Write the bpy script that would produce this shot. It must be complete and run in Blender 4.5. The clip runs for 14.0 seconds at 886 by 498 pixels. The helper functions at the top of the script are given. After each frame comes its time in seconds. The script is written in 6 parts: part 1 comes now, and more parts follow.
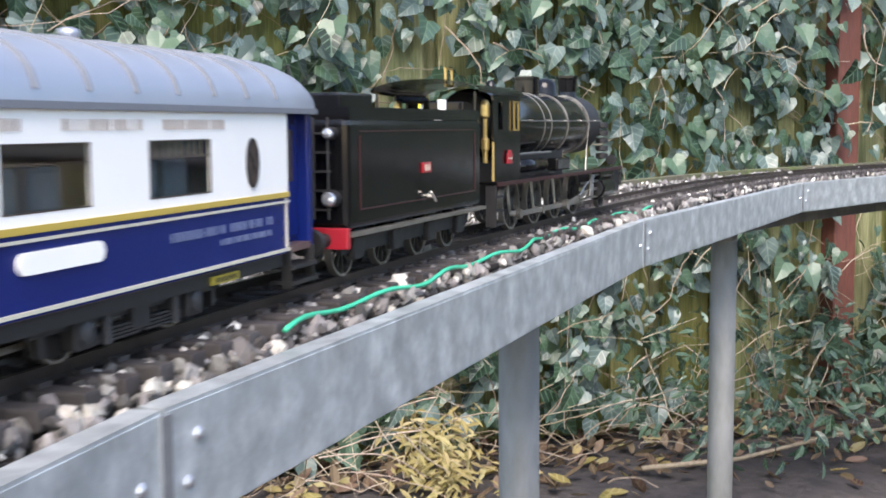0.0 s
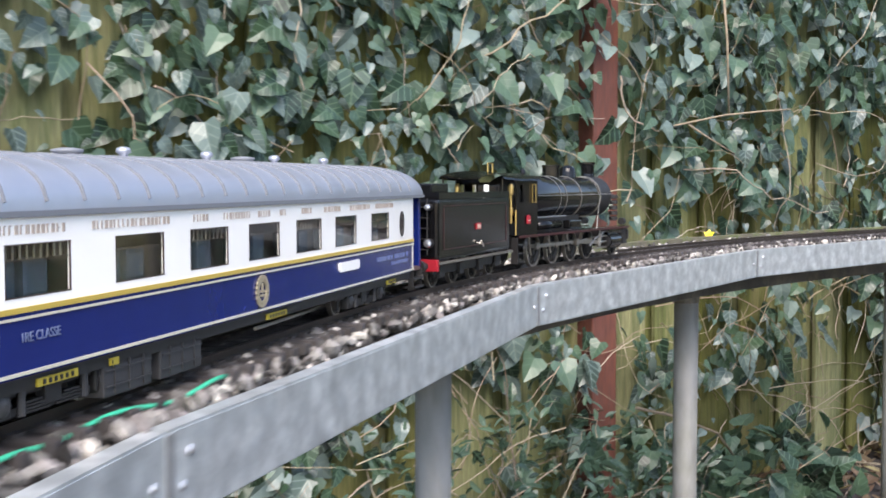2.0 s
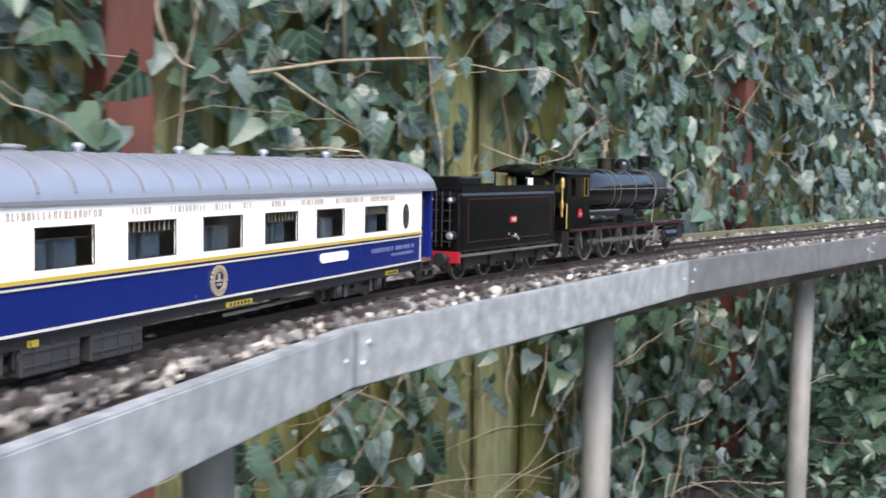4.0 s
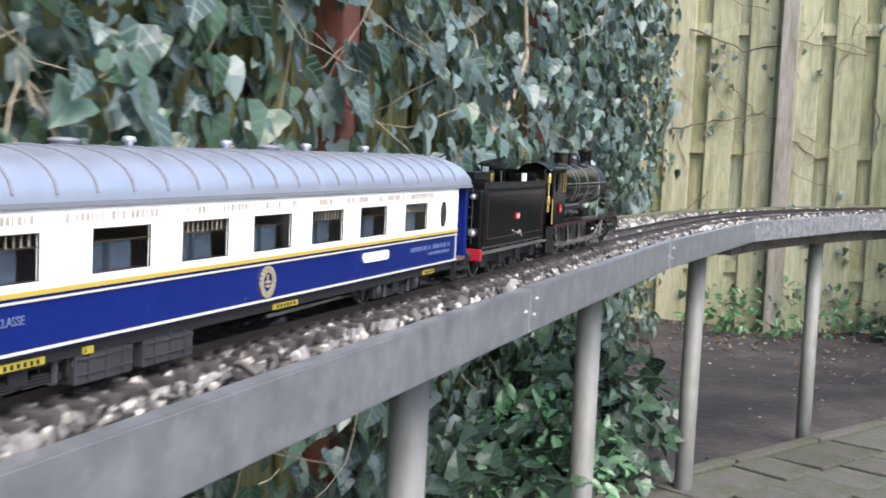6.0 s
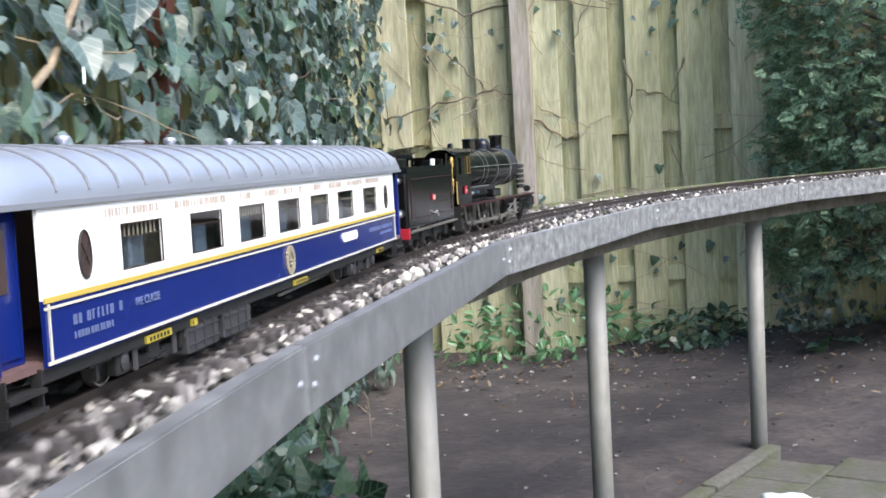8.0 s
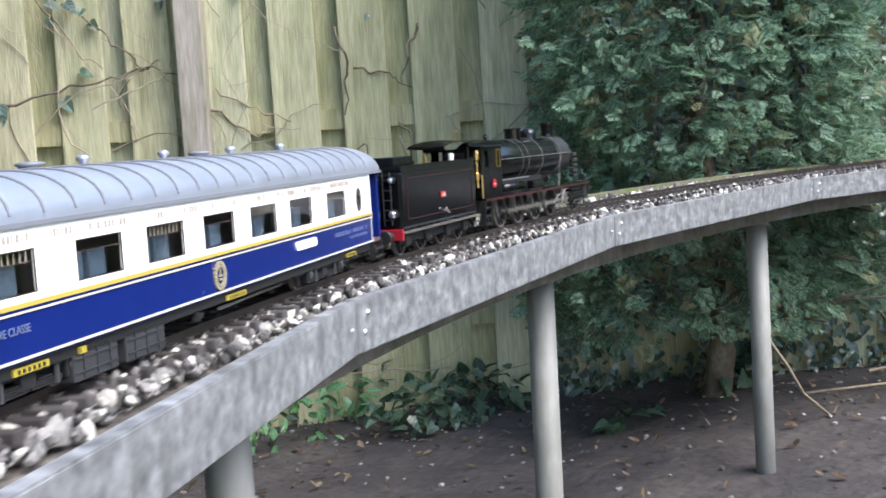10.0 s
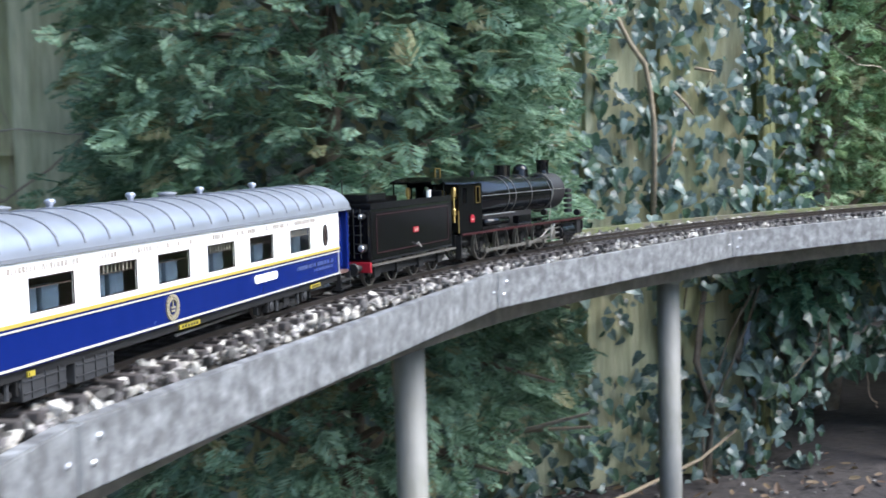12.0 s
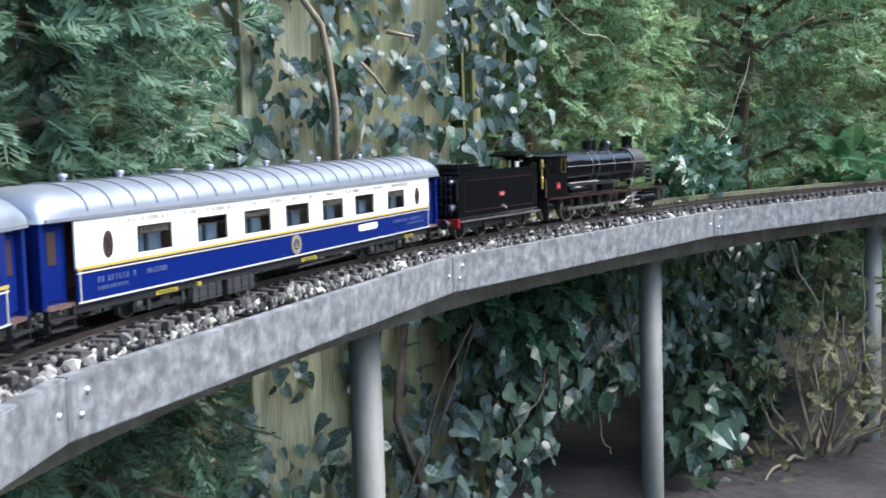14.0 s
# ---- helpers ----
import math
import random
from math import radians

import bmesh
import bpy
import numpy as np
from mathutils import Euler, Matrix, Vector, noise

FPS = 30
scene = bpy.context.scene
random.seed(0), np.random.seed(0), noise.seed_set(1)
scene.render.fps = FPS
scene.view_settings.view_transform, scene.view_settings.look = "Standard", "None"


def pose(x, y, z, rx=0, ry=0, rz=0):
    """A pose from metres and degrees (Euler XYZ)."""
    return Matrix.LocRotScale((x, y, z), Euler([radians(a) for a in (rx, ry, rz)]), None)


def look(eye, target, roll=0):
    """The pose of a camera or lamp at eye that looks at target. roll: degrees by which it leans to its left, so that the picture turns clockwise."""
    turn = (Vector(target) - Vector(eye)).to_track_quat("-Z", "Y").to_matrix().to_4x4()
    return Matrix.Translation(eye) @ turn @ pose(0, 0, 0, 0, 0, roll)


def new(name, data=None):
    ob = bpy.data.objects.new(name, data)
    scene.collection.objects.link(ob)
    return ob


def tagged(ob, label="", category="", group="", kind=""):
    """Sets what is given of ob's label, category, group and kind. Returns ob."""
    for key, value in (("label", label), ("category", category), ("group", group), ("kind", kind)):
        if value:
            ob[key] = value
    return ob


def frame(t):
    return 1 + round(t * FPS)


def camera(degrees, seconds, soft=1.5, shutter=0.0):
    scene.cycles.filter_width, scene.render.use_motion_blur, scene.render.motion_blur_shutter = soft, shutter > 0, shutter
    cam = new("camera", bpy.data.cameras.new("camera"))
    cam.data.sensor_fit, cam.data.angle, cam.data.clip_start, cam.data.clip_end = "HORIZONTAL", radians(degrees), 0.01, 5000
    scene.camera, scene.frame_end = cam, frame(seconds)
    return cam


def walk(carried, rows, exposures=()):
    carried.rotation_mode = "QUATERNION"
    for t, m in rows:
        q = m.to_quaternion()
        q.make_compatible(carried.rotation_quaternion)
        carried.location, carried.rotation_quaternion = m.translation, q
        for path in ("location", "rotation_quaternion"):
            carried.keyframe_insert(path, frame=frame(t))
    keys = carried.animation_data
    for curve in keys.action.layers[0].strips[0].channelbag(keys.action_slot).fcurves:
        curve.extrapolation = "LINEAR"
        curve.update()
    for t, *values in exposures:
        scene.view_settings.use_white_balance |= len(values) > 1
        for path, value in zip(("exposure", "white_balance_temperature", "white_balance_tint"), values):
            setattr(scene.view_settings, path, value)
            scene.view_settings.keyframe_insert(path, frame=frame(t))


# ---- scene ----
# The camera and its way past the curve of the raised garden line.
cam = camera(40.0, 14.0, soft=1.65, shutter=0.35)
CAMERA_ROWS = [
    (0, 5.512, 4.468, 0.926, 27.56, -5.77, 0.41),
    (0.5, 5.537, 4.577, 0.932, 27.94, -4.29, -0.14),
    (1, 5.516, 4.729, 0.940, 25.95, -3.88, -1.23),
    (1.5, 5.432, 4.977, 0.940, 20.35, -4.15, -0.07),
    (2, 5.401, 5.258, 0.950, 17.11, -3.13, 0.11),
    (2.2, 5.402, 5.411, 0.960, 16.44, -3.73, -0.35),
    (2.5, 5.387, 5.631, 0.963, 13.68, -3.50, -1.12),
    (3, 5.345, 5.990, 0.952, 9.06, -4.51, -0.92),
    (3.5, 5.338, 6.322, 0.949, 5.65, -3.64, 0.26),
    (4, 5.398, 6.701, 0.962, 1.83, -3.94, -0.92),
    (4.2, 5.429, 6.837, 0.956, -0.25, -3.45, -0.93),
    (6.3, 5.913, 8.354, 0.976, -16.13, -4.92, -1.51),
    (6.5, 5.968, 8.490, 0.964, -17.56, -3.56, -0.33),
    (7, 6.151, 8.847, 0.939, -19.89, -4.75, 0.28),
    (7.2, 6.227, 8.962, 0.939, -21.88, -4.10, 1.27),
    (9.3, 7.202, 10.433, 0.978, -32.65, -5.15, 0.78),
    (9.5, 7.310, 10.558, 0.981, -35.36, -5.26, 0.45),
    (10, 7.569, 10.829, 0.972, -38.26, -5.33, 3.49),
    (10.5, 7.816, 11.031, 0.997, -40.07, -5.26, 1.14),
    (11, 8.084, 11.261, 1.004, -46.87, -5.27, 1.62),
    (11.5, 8.345, 11.478, 0.996, -51.52, -4.68, 3.04),
    (12, 8.580, 11.600, 1.008, -54.21, -4.74, 1.40),
    (12.5, 8.796, 11.740, 1.018, -61.08, -5.36, 2.12),
    (13, 9.001, 11.868, 1.025, -66.62, -5.72, 2.86),
    (13.5, 9.184, 11.938, 1.004, -68.32, -5.83, 2.80),
    (14, 9.338, 11.997, 1.007, -69.63, -5.63, 1.52),
]
walk(cam, [(t, pose(x, y, z, 90 + tilt, lean, turn)) for t, x, y, z, turn, tilt, lean in CAMERA_ROWS],
     exposures=[(0.0, 1.65, 6850, 14), (2.0, 1.55, 6850, 14), (4.2, 1.46, 6750, 14), (6.4, 1.6, 6600, 12), (9.4, 1.75, 6500, 11), (11.0, 1.74, 6250, 9), (14.0, 1.7, 6150, 8)])

# ---- light: a bright overcast sky, the softened sun from inside the curve ----
world = bpy.data.worlds.new("world")
scene.world = world
world.use_nodes = True
wn = world.node_tree.nodes
sky = wn.new("ShaderNodeTexSky")
sky.sky_type, sky.sun_disc = "NISHITA", False
sky.sun_elevation, sky.sun_rotation = radians(50), radians(159)
wn["Background"].inputs["Strength"].default_value = 0.15
world.node_tree.links.new(sky.outputs["Color"], wn["Background"].inputs["Color"])
sun = new("sun", bpy.data.lights.new("sun", "SUN"))
sun.data.energy, sun.data.angle, sun.data.color = 2.3, radians(45), (1.0, 0.95, 0.90)
sun.matrix_world = look((2.2, -5.8, 7.4), (0, 0, 0))

# ---- plan: joints of the metal face, in plan, metres ----
TOP = 0.81          # top edge of the metal trough
RAIL = TOP + 0.018  # rail head
FACE = 0.052        # height of the metal face
OFF = 0.079         # track centre behind the face
WIDE = 0.255        # width of the trough
JOINTS = np.array([
    (6.164, 1.966),
    (5.742, 2.892),
    (5.415, 3.855),
    (5.185, 4.846),
    (5.056, 5.855),
    (5.043, 6.852),
    (5.284, 7.802),
    (5.738, 8.693),
    (6.298, 9.536),
    (6.860, 10.367),
    (7.476, 11.170),
    (8.245, 11.845),
    (9.139, 12.343),
    (10.152, 12.635),
    (11.076, 12.632),
    (12.035, 12.371),
    (12.924, 11.924),
    (13.705, 11.310),
    (14.350, 10.553),
])
FIRST = -2          # number of the first joint


def along(u, off=0.0):
    """Point and direction on the curve at joint number u, off metres to the outside."""
    u = float(u) - FIRST
    i = int(min(max(math.floor(u), 1), len(JOINTS) - 3))
    w = u - i
    a, b, c, d = JOINTS[i - 1], JOINTS[i], JOINTS[i + 1], JOINTS[i + 2]
    p = 0.5 * (2 * b + (c - a) * w + (2 * a - 5 * b + 4 * c - d) * w ** 2 + (3 * b - a - 3 * c + d) * w ** 3)
    t = 0.5 * ((c - a) + 2 * (2 * a - 5 * b + 4 * c - d) * w + 3 * (3 * b - a - 3 * c + d) * w ** 2)
    t = t / np.linalg.norm(t)
    return p + off * np.array([-t[1], t[0]]), t


_us = np.linspace(FIRST + 1, FIRST + len(JOINTS) - 2, 3000)
_pts = np.array([along(u, OFF)[0] for u in _us])
_way = np.concatenate([[0.0], np.cumsum(np.linalg.norm(np.diff(_pts, axis=0), axis=1))])


def ahead_of(u, metres):
    """The joint number that lies so many metres of track beyond u."""
    return float(np.interp(np.interp(u, _us, _way) + metres, _way, _us))


# where the front of the first coach stands, time by time, in joint numbers
RUN = [
    (0, 1.192), (0.5, 1.560), (1, 1.897), (1.5, 2.257), (2, 2.632), (2.5, 3.052), (3, 3.452), (3.5, 3.828), (4, 4.226), (4.2, 4.384), (6.3, 6.053), (6.5, 6.228), (7, 6.669),
    (7.2, 6.831), (9.5, 8.735), (10, 9.160), (10.5, 9.512), (11, 9.895), (11.5, 10.245), (12, 10.580), (12.5, 10.955), (13, 11.335), (13.5, 11.681), (14, 12.005)
]


def run(t):
    ts = [r[0] for r in RUN]
    k = max(0, min(len(RUN) - 2, sum(1 for q in ts if q <= t) - 1))
    (t0, s0), (t1, s1) = RUN[k], RUN[k + 1]
    v0 = (s1 - RUN[k - 1][1]) / (t1 - RUN[k - 1][0]) if k > 0 else (s1 - s0) / (t1 - t0)
    v1 = (RUN[k + 2][1] - s0) / (RUN[k + 2][0] - t0) if k + 2 < len(RUN) else (s1 - s0) / (t1 - t0)
    h, w = t1 - t0, (t - t0) / (t1 - t0)
    return ((2 * w ** 3 - 3 * w ** 2 + 1) * s0 + (w ** 3 - 2 * w ** 2 + w) * h * v0
            + (3 * w ** 2 - 2 * w ** 3) * s1 + (w ** 3 - w ** 2) * h * v1)


# ---- materials ----
def material(name, color, rough=0.6, metal=0.0, grain=0.0, grain_size=60.0, stain=None, stain_size=6.0, stain_amount=0.5,
             bump=0.0, bump_size=80.0, per="", spread=0.0, coat=0.0, sheen_rough=0.0, stretch=None):
    """A surface with grain and stains at two sizes; per: 'object' or 'island' varies its brightness and hue piece by piece."""
    m = bpy.data.materials.new(name)
    m.use_nodes = True
    n, l = m.node_tree.nodes, m.node_tree.links
    p = n["Principled BSDF"]
    p.inputs["Roughness"].default_value, p.inputs["Metallic"].default_value = rough, metal
    p.inputs["Coat Weight"].default_value = coat
    p.inputs["Coat Roughness"].default_value = 0.1
    co = n.new("ShaderNodeTexCoord")
    place = co.outputs["Object"]
    if stretch:
        mp = n.new("ShaderNodeMapping")
        mp.inputs["Scale"].default_value = stretch
        l.new(place, mp.inputs["Vector"])
        place = mp.outputs["Vector"]
    base = n.new("ShaderNodeRGB")
    base.outputs[0].default_value = (*color, 1)
    out = base.outputs[0]
    if stain:
        t = n.new("ShaderNodeTexNoise")
        t.inputs["Scale"].default_value, t.inputs["Detail"].default_value, t.inputs["Roughness"].default_value = stain_size, 6, 0.65
        l.new(place, t.inputs["Vector"])
        r = n.new("ShaderNodeValToRGB")
        r.color_ramp.elements[0].position, r.color_ramp.elements[1].position = 0.62 - 0.35 * stain_amount, 0.75 - 0.2 * stain_amount
        l.new(t.outputs["Fac"], r.inputs["Fac"])
        mix = n.new("ShaderNodeMixRGB")
        mix.inputs["Color2"].default_value = (*stain, 1)
        l.new(r.outputs["Color"], mix.inputs["Fac"])
        l.new(out, mix.inputs["Color1"])
        out = mix.outputs["Color"]
    if grain:
        t = n.new("ShaderNodeTexNoise")
        t.inputs["Scale"].default_value, t.inputs["Detail"].default_value = grain_size, 4
        l.new(place, t.inputs["Vector"])
        r = n.new("ShaderNodeMapRange")
        r.inputs["From Min"].default_value, r.inputs["From Max"].default_value = 0.25, 0.75
        r.inputs["To Min"].default_value, r.inputs["To Max"].default_value = 1 - grain, 1 + grain
        l.new(t.outputs["Fac"], r.inputs["Value"])
        h = n.new("ShaderNodeHueSaturation")
        l.new(r.outputs["Result"], h.inputs["Value"])
        l.new(out, h.inputs["Color"])
        out = h.outputs["Color"]
        rr = n.new("ShaderNodeMapRange")
        rr.inputs["To Min"].default_value, rr.inputs["To Max"].default_value = max(0.03, rough - 0.12), min(1, rough + 0.12)
        l.new(t.outputs["Fac"], rr.inputs["Value"])
        l.new(rr.outputs["Result"], p.inputs["Roughness"])
    if per:
        if per == "object":
            rnd = n.new("ShaderNodeObjectInfo").outputs["Random"]
        else:
            rnd = n.new("ShaderNodeNewGeometry").outputs["Random Per Island"]
        h = n.new("ShaderNodeHueSaturation")
        for key, lo, hi in (("Value", 1 - spread, 1 + spread), ("Hue", 0.5 - spread * 0.05, 0.5 + spread * 0.05), ("Saturation", 1.15, 0.75)):
            r = n.new("ShaderNodeMapRange")
            r.inputs["To Min"].default_value, r.inputs["To Max"].default_value = lo, hi
            if key == "Hue":
                w = n.new("ShaderNodeMath")
                w.operation = "FRACT"
                s = n.new("ShaderNodeMath")
                s.operation = "MULTIPLY"
                s.inputs[1].default_value = 7.31
                l.new(rnd, s.inputs[0])
                l.new(s.outputs[0], w.inputs[0])
                l.new(w.outputs[0], r.inputs["Value"])
            else:
                l.new(rnd, r.inputs["Value"])
            l.new(r.outputs["Result"], h.inputs[key])
        l.new(out, h.inputs["Color"])
        out = h.outputs["Color"]
    l.new(out, p.inputs["Base Color"])
    if bump:
        t = n.new("ShaderNodeTexNoise")
        t.inputs["Scale"].default_value, t.inputs["Detail"].default_value = bump_size, 5
        l.new(place, t.inputs["Vector"])
        b = n.new("ShaderNodeBump")
        b.inputs["Strength"].default_value, b.inputs["Distance"].default_value = bump, 0.4 / bump_size
        l.new(t.outputs["Fac"], b.inputs["Height"])
        l.new(b.outputs["Normal"], p.inputs["Normal"])
    return m


def leaf_material(name, color, vein, rough=0.35, spread=0.5, thin=0.25, veins=True):
    """A leaf with paler veins along its own length, each leaf of its own tone, letting some light through."""
    m = material(name, color, rough, per="island", spread=spread)
    n, l = m.node_tree.nodes, m.node_tree.links
    p = n["Principled BSDF"]
    col = p.inputs["Base Color"].links[0].from_socket
    if veins:
        uv = n.new("ShaderNodeUVMap")
        sep = n.new("ShaderNodeSeparateXYZ")
        l.new(uv.outputs["UV"], sep.inputs["Vector"])
        ab = n.new("ShaderNodeMath")
        ab.operation = "ABSOLUTE"
        l.new(sep.outputs["X"], ab.inputs[0])
        slant = n.new("ShaderNodeMath")
        slant.operation = "MULTIPLY_ADD"
        slant.inputs[1].default_value = -0.9
        l.new(ab.outputs[0], slant.inputs[0])
        l.new(sep.outputs["Y"], slant.inputs[2])
        wave = n.new("ShaderNodeMath")
        wave.operation = "PINGPONG"
        wave.inputs[1].default_value = 0.14
        l.new(slant.outputs[0], wave.inputs[0])
        near = n.new("ShaderNodeMath")
        near.operation = "MINIMUM"
        l.new(ab.outputs[0], near.inputs[0])
        l.new(wave.outputs[0], near.inputs[1])
        ramp = n.new("ShaderNodeMapRange")
        ramp.inputs["From Min"].default_value, ramp.inputs["From Max"].default_value = 0.012, 0.04
        ramp.inputs["To Min"].default_value, ramp.inputs["To Max"].default_value = 0.75, 0.0
        l.new(near.outputs[0], ramp.inputs["Value"])
        mix = n.new("ShaderNodeMixRGB")
        mix.inputs["Color2"].default_value = (*vein, 1)
        l.new(ramp.outputs["Result"], mix.inputs["Fac"])
        l.new(col, mix.inputs["Color1"])
        col = mix.outputs["Color"]
        l.new(col, p.inputs["Base Color"])
    if thin:
        tr = n.new("ShaderNodeBsdfTranslucent")
        l.new(col, tr.inputs["Color"])
        ms = n.new("ShaderNodeMixShader")
        ms.inputs["Fac"].default_value = thin
        l.new(p.outputs["BSDF"], ms.inputs[1])
        l.new(tr.outputs["BSDF"], ms.inputs[2])
        l.new(ms.outputs["Shader"], n["Material Output"].inputs["Surface"])
    return m


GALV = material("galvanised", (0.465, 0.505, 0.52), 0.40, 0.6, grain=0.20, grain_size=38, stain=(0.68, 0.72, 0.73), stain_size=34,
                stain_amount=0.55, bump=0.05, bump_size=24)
# duller zinc; the shade on this stretch is mixed into its darker colour
GALV_DULL_SHADED = material("dull_shaded_zinc", (0.315, 0.325, 0.335), 0.40, 0.7, grain=0.18, grain_size=30, stain=(0.41, 0.42, 0.43), stain_size=22,
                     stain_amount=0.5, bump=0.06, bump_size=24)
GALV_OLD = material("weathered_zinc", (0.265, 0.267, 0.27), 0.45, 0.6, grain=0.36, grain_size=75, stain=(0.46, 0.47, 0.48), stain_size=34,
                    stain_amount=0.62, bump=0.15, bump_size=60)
PIPE = material("galvanised_pipe", (0.235, 0.232, 0.220), 0.65, 0.2, grain=0.2, grain_size=30, stain=(0.15, 0.15, 0.115), stain_size=7,
                stain_amount=0.55, bump=0.1, bump_size=50, stretch=(1, 1, 0.35))
BEAM = material("dark_beam_steel", (0.07, 0.068, 0.063), 0.6, 0.2, grain=0.3, grain_size=40, stain=(0.16, 0.14, 0.11), stain_size=8, bump=0.2)
BEAM_OLD = material("weathered_beam", (0.16, 0.14, 0.115), 0.8, 0.1, grain=0.3, grain_size=40, stain=(0.09, 0.085, 0.06), stain_size=9, bump=0.3)
MOSSY_EDGE = material("mossy_edge", (0.11, 0.10, 0.07), 0.8, grain=0.3, stain=(0.10, 0.13, 0.035), stain_size=12, bump=0.4)
BOLT = material("bright_bolt", (0.55, 0.55, 0.57), 0.35, 0.8)
SLEEPER = material("sleeper", (0.045, 0.038, 0.036), 0.75, grain=0.35, grain_size=200, per="object", spread=0.35, bump=0.3, bump_size=200)
RAILM = material("rail_metal", (0.10, 0.085, 0.075), 0.35, 0.8, grain=0.2, grain_size=120)
STONE = material("ballast_stone", (0.138, 0.128, 0.120), 0.85, grain=0.25, grain_size=300, per="island", spread=0.92, bump=0.4, bump_size=300)
PEBBLE = material("white_pebble", (0.47, 0.44, 0.39), 0.8, grain=0.2, grain_size=200, per="island", spread=0.35, bump=0.3, bump_size=300)
BED = material("ballast_bed", (0.075, 0.066, 0.058), 0.9, grain=0.4, grain_size=200, stain=(0.16, 0.14, 0.12), stain_size=40, bump=0.7, bump_size=150)
WIRE = material("green_wire", (0.03, 0.42, 0.24), 0.4)
SOIL = material("soil", (0.030, 0.026, 0.027), 0.95, grain=0.4, grain_size=40, stain=(0.060, 0.051, 0.048), stain_size=3, bump=0.9, bump_size=30)
PAVER = material("mossy_paver", (0.075, 0.071, 0.060), 0.9, grain=0.3, grain_size=60, stain=(0.055, 0.062, 0.032), stain_size=9, bump=0.5, bump_size=60, per="object", spread=0.2)
PLANK = material("treated_plank", (0.44, 0.415, 0.25), 0.85, grain=0.22, grain_size=25, stain=(0.29, 0.285, 0.15), stain_size=3.5, stain_amount=0.5,
                 bump=0.35, bump_size=40, per="object", spread=0.16, stretch=(6, 6, 0.5))
PLANK_DARK = material("dark_plank", (0.18, 0.176, 0.066), 0.9, grain=0.3, grain_size=25, stain=(0.075, 0.09, 0.02), stain_size=4, stain_amount=0.6,
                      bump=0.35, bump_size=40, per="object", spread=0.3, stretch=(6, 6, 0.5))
RUST = material("red_brown_paint", (0.115, 0.042, 0.031), 0.7, grain=0.25, grain_size=40, stain=(0.12, 0.035, 0.02), stain_size=5, bump=0.3, stretch=(3, 3, 0.5))
SHADE_WALL = material("shade_wall_dark", (0.10, 0.075, 0.06), 0.9, grain=0.3, grain_size=20, stain=(0.06, 0.06, 0.04), stain_size=2, bump=0.3)
GREYWOOD = material("grey_wood", (0.33, 0.29, 0.25), 0.85, grain=0.25, grain_size=30, stain=(0.2, 0.19, 0.13), stain_size=4, bump=0.3, stretch=(5, 5, 0.5))
BARK = material("bark", (0.115, 0.085, 0.06), 0.9, grain=0.35, grain_size=60, stain=(0.16, 0.14, 0.11), stain_size=12, bump=0.6, bump_size=60)
TWIG = material("pale_twig", (0.27, 0.215, 0.15), 0.85, grain=0.3, grain_size=80, per="island", spread=0.4)
IVY = leaf_material("ivy_leaf", (0.043, 0.088, 0.053), (0.105, 0.165, 0.108), 0.33, 0.75)
IVY_OLD = leaf_material("ivy_leaf_blue", (0.098, 0.146, 0.130), (0.18, 0.235, 0.21), 0.28, 0.6)
CYPRESS = leaf_material("cypress_spray", (0.165, 0.28, 0.175), (0, 0, 0), 0.6, 0.6, 0.5, veins=False)
CYPRESS_LIGHT = leaf_material("fresh_cypress_spray", (0.29, 0.43, 0.22), (0, 0, 0), 0.6, 0.6, 0.5, veins=False)
CYPRESS_DRY = leaf_material("yellowed_cypress_spray", (0.20, 0.20, 0.09), (0, 0, 0), 0.7, 0.5, veins=False)
HOLLY = leaf_material("holly_leaf", (0.055, 0.12, 0.075), (0.12, 0.2, 0.12), 0.25, 0.5)
LAUREL = leaf_material("broad_leaf", (0.07, 0.19, 0.075), (0.16, 0.3, 0.14), 0.3, 0.3)
DEAD = leaf_material("dead_leaf", (0.13, 0.085, 0.05), (0.17, 0.12, 0.07), 0.8, 0.6)
YELLOW = leaf_material("yellow_leaf", (0.28, 0.23, 0.085), (0.34, 0.28, 0.11), 0.6, 0.35)
FLOWER = material("yellow_petal", (0.85, 0.65, 0.02), 0.5)
WHITE = material("cream_enamel", (0.89, 0.875, 0.84), 0.22, grain=0.02, grain_size=30, coat=0.4)
BLUE = material("royal_blue_enamel", (0.0045, 0.014, 0.115), 0.22, grain=0.06, grain_size=40, coat=0.15)
BLUE.node_tree.nodes["Principled BSDF"].inputs["Specular IOR Level"].default_value = 0.3
CREST = material("dull_gilt", (0.33, 0.29, 0.20), 0.45, 0.2)
GOLD = material("gold_line", (0.54, 0.39, 0.08), 0.4, 0.2)
PALE_LINE = material("pale_gold_line", (0.60, 0.57, 0.47), 0.4, 0.2)
ROOF = material("silver_roof", (0.36, 0.38, 0.43), 0.38, 0.6, grain=0.06, grain_size=50)
SEAM = material("roof_seam", (0.15, 0.16, 0.18), 0.6)
UNDER = material("black_underframe", (0.013, 0.012, 0.012), 0.55, grain=0.3, grain_size=90)
BLACK = material("black_gloss_enamel", (0.005, 0.005, 0.0055), 0.15, grain=0.1, grain_size=40, coat=0.2)
BLACK.node_tree.nodes["Principled BSDF"].inputs["Specular IOR Level"].default_value = 0.22
MAROON = material("maroon_line", (0.036, 0.009, 0.010), 0.4)
FRAME = material("dark_window_frame", (0.045, 0.028, 0.024), 0.35)
RED = material("signal_red", (0.30, 0.014, 0.024), 0.35)
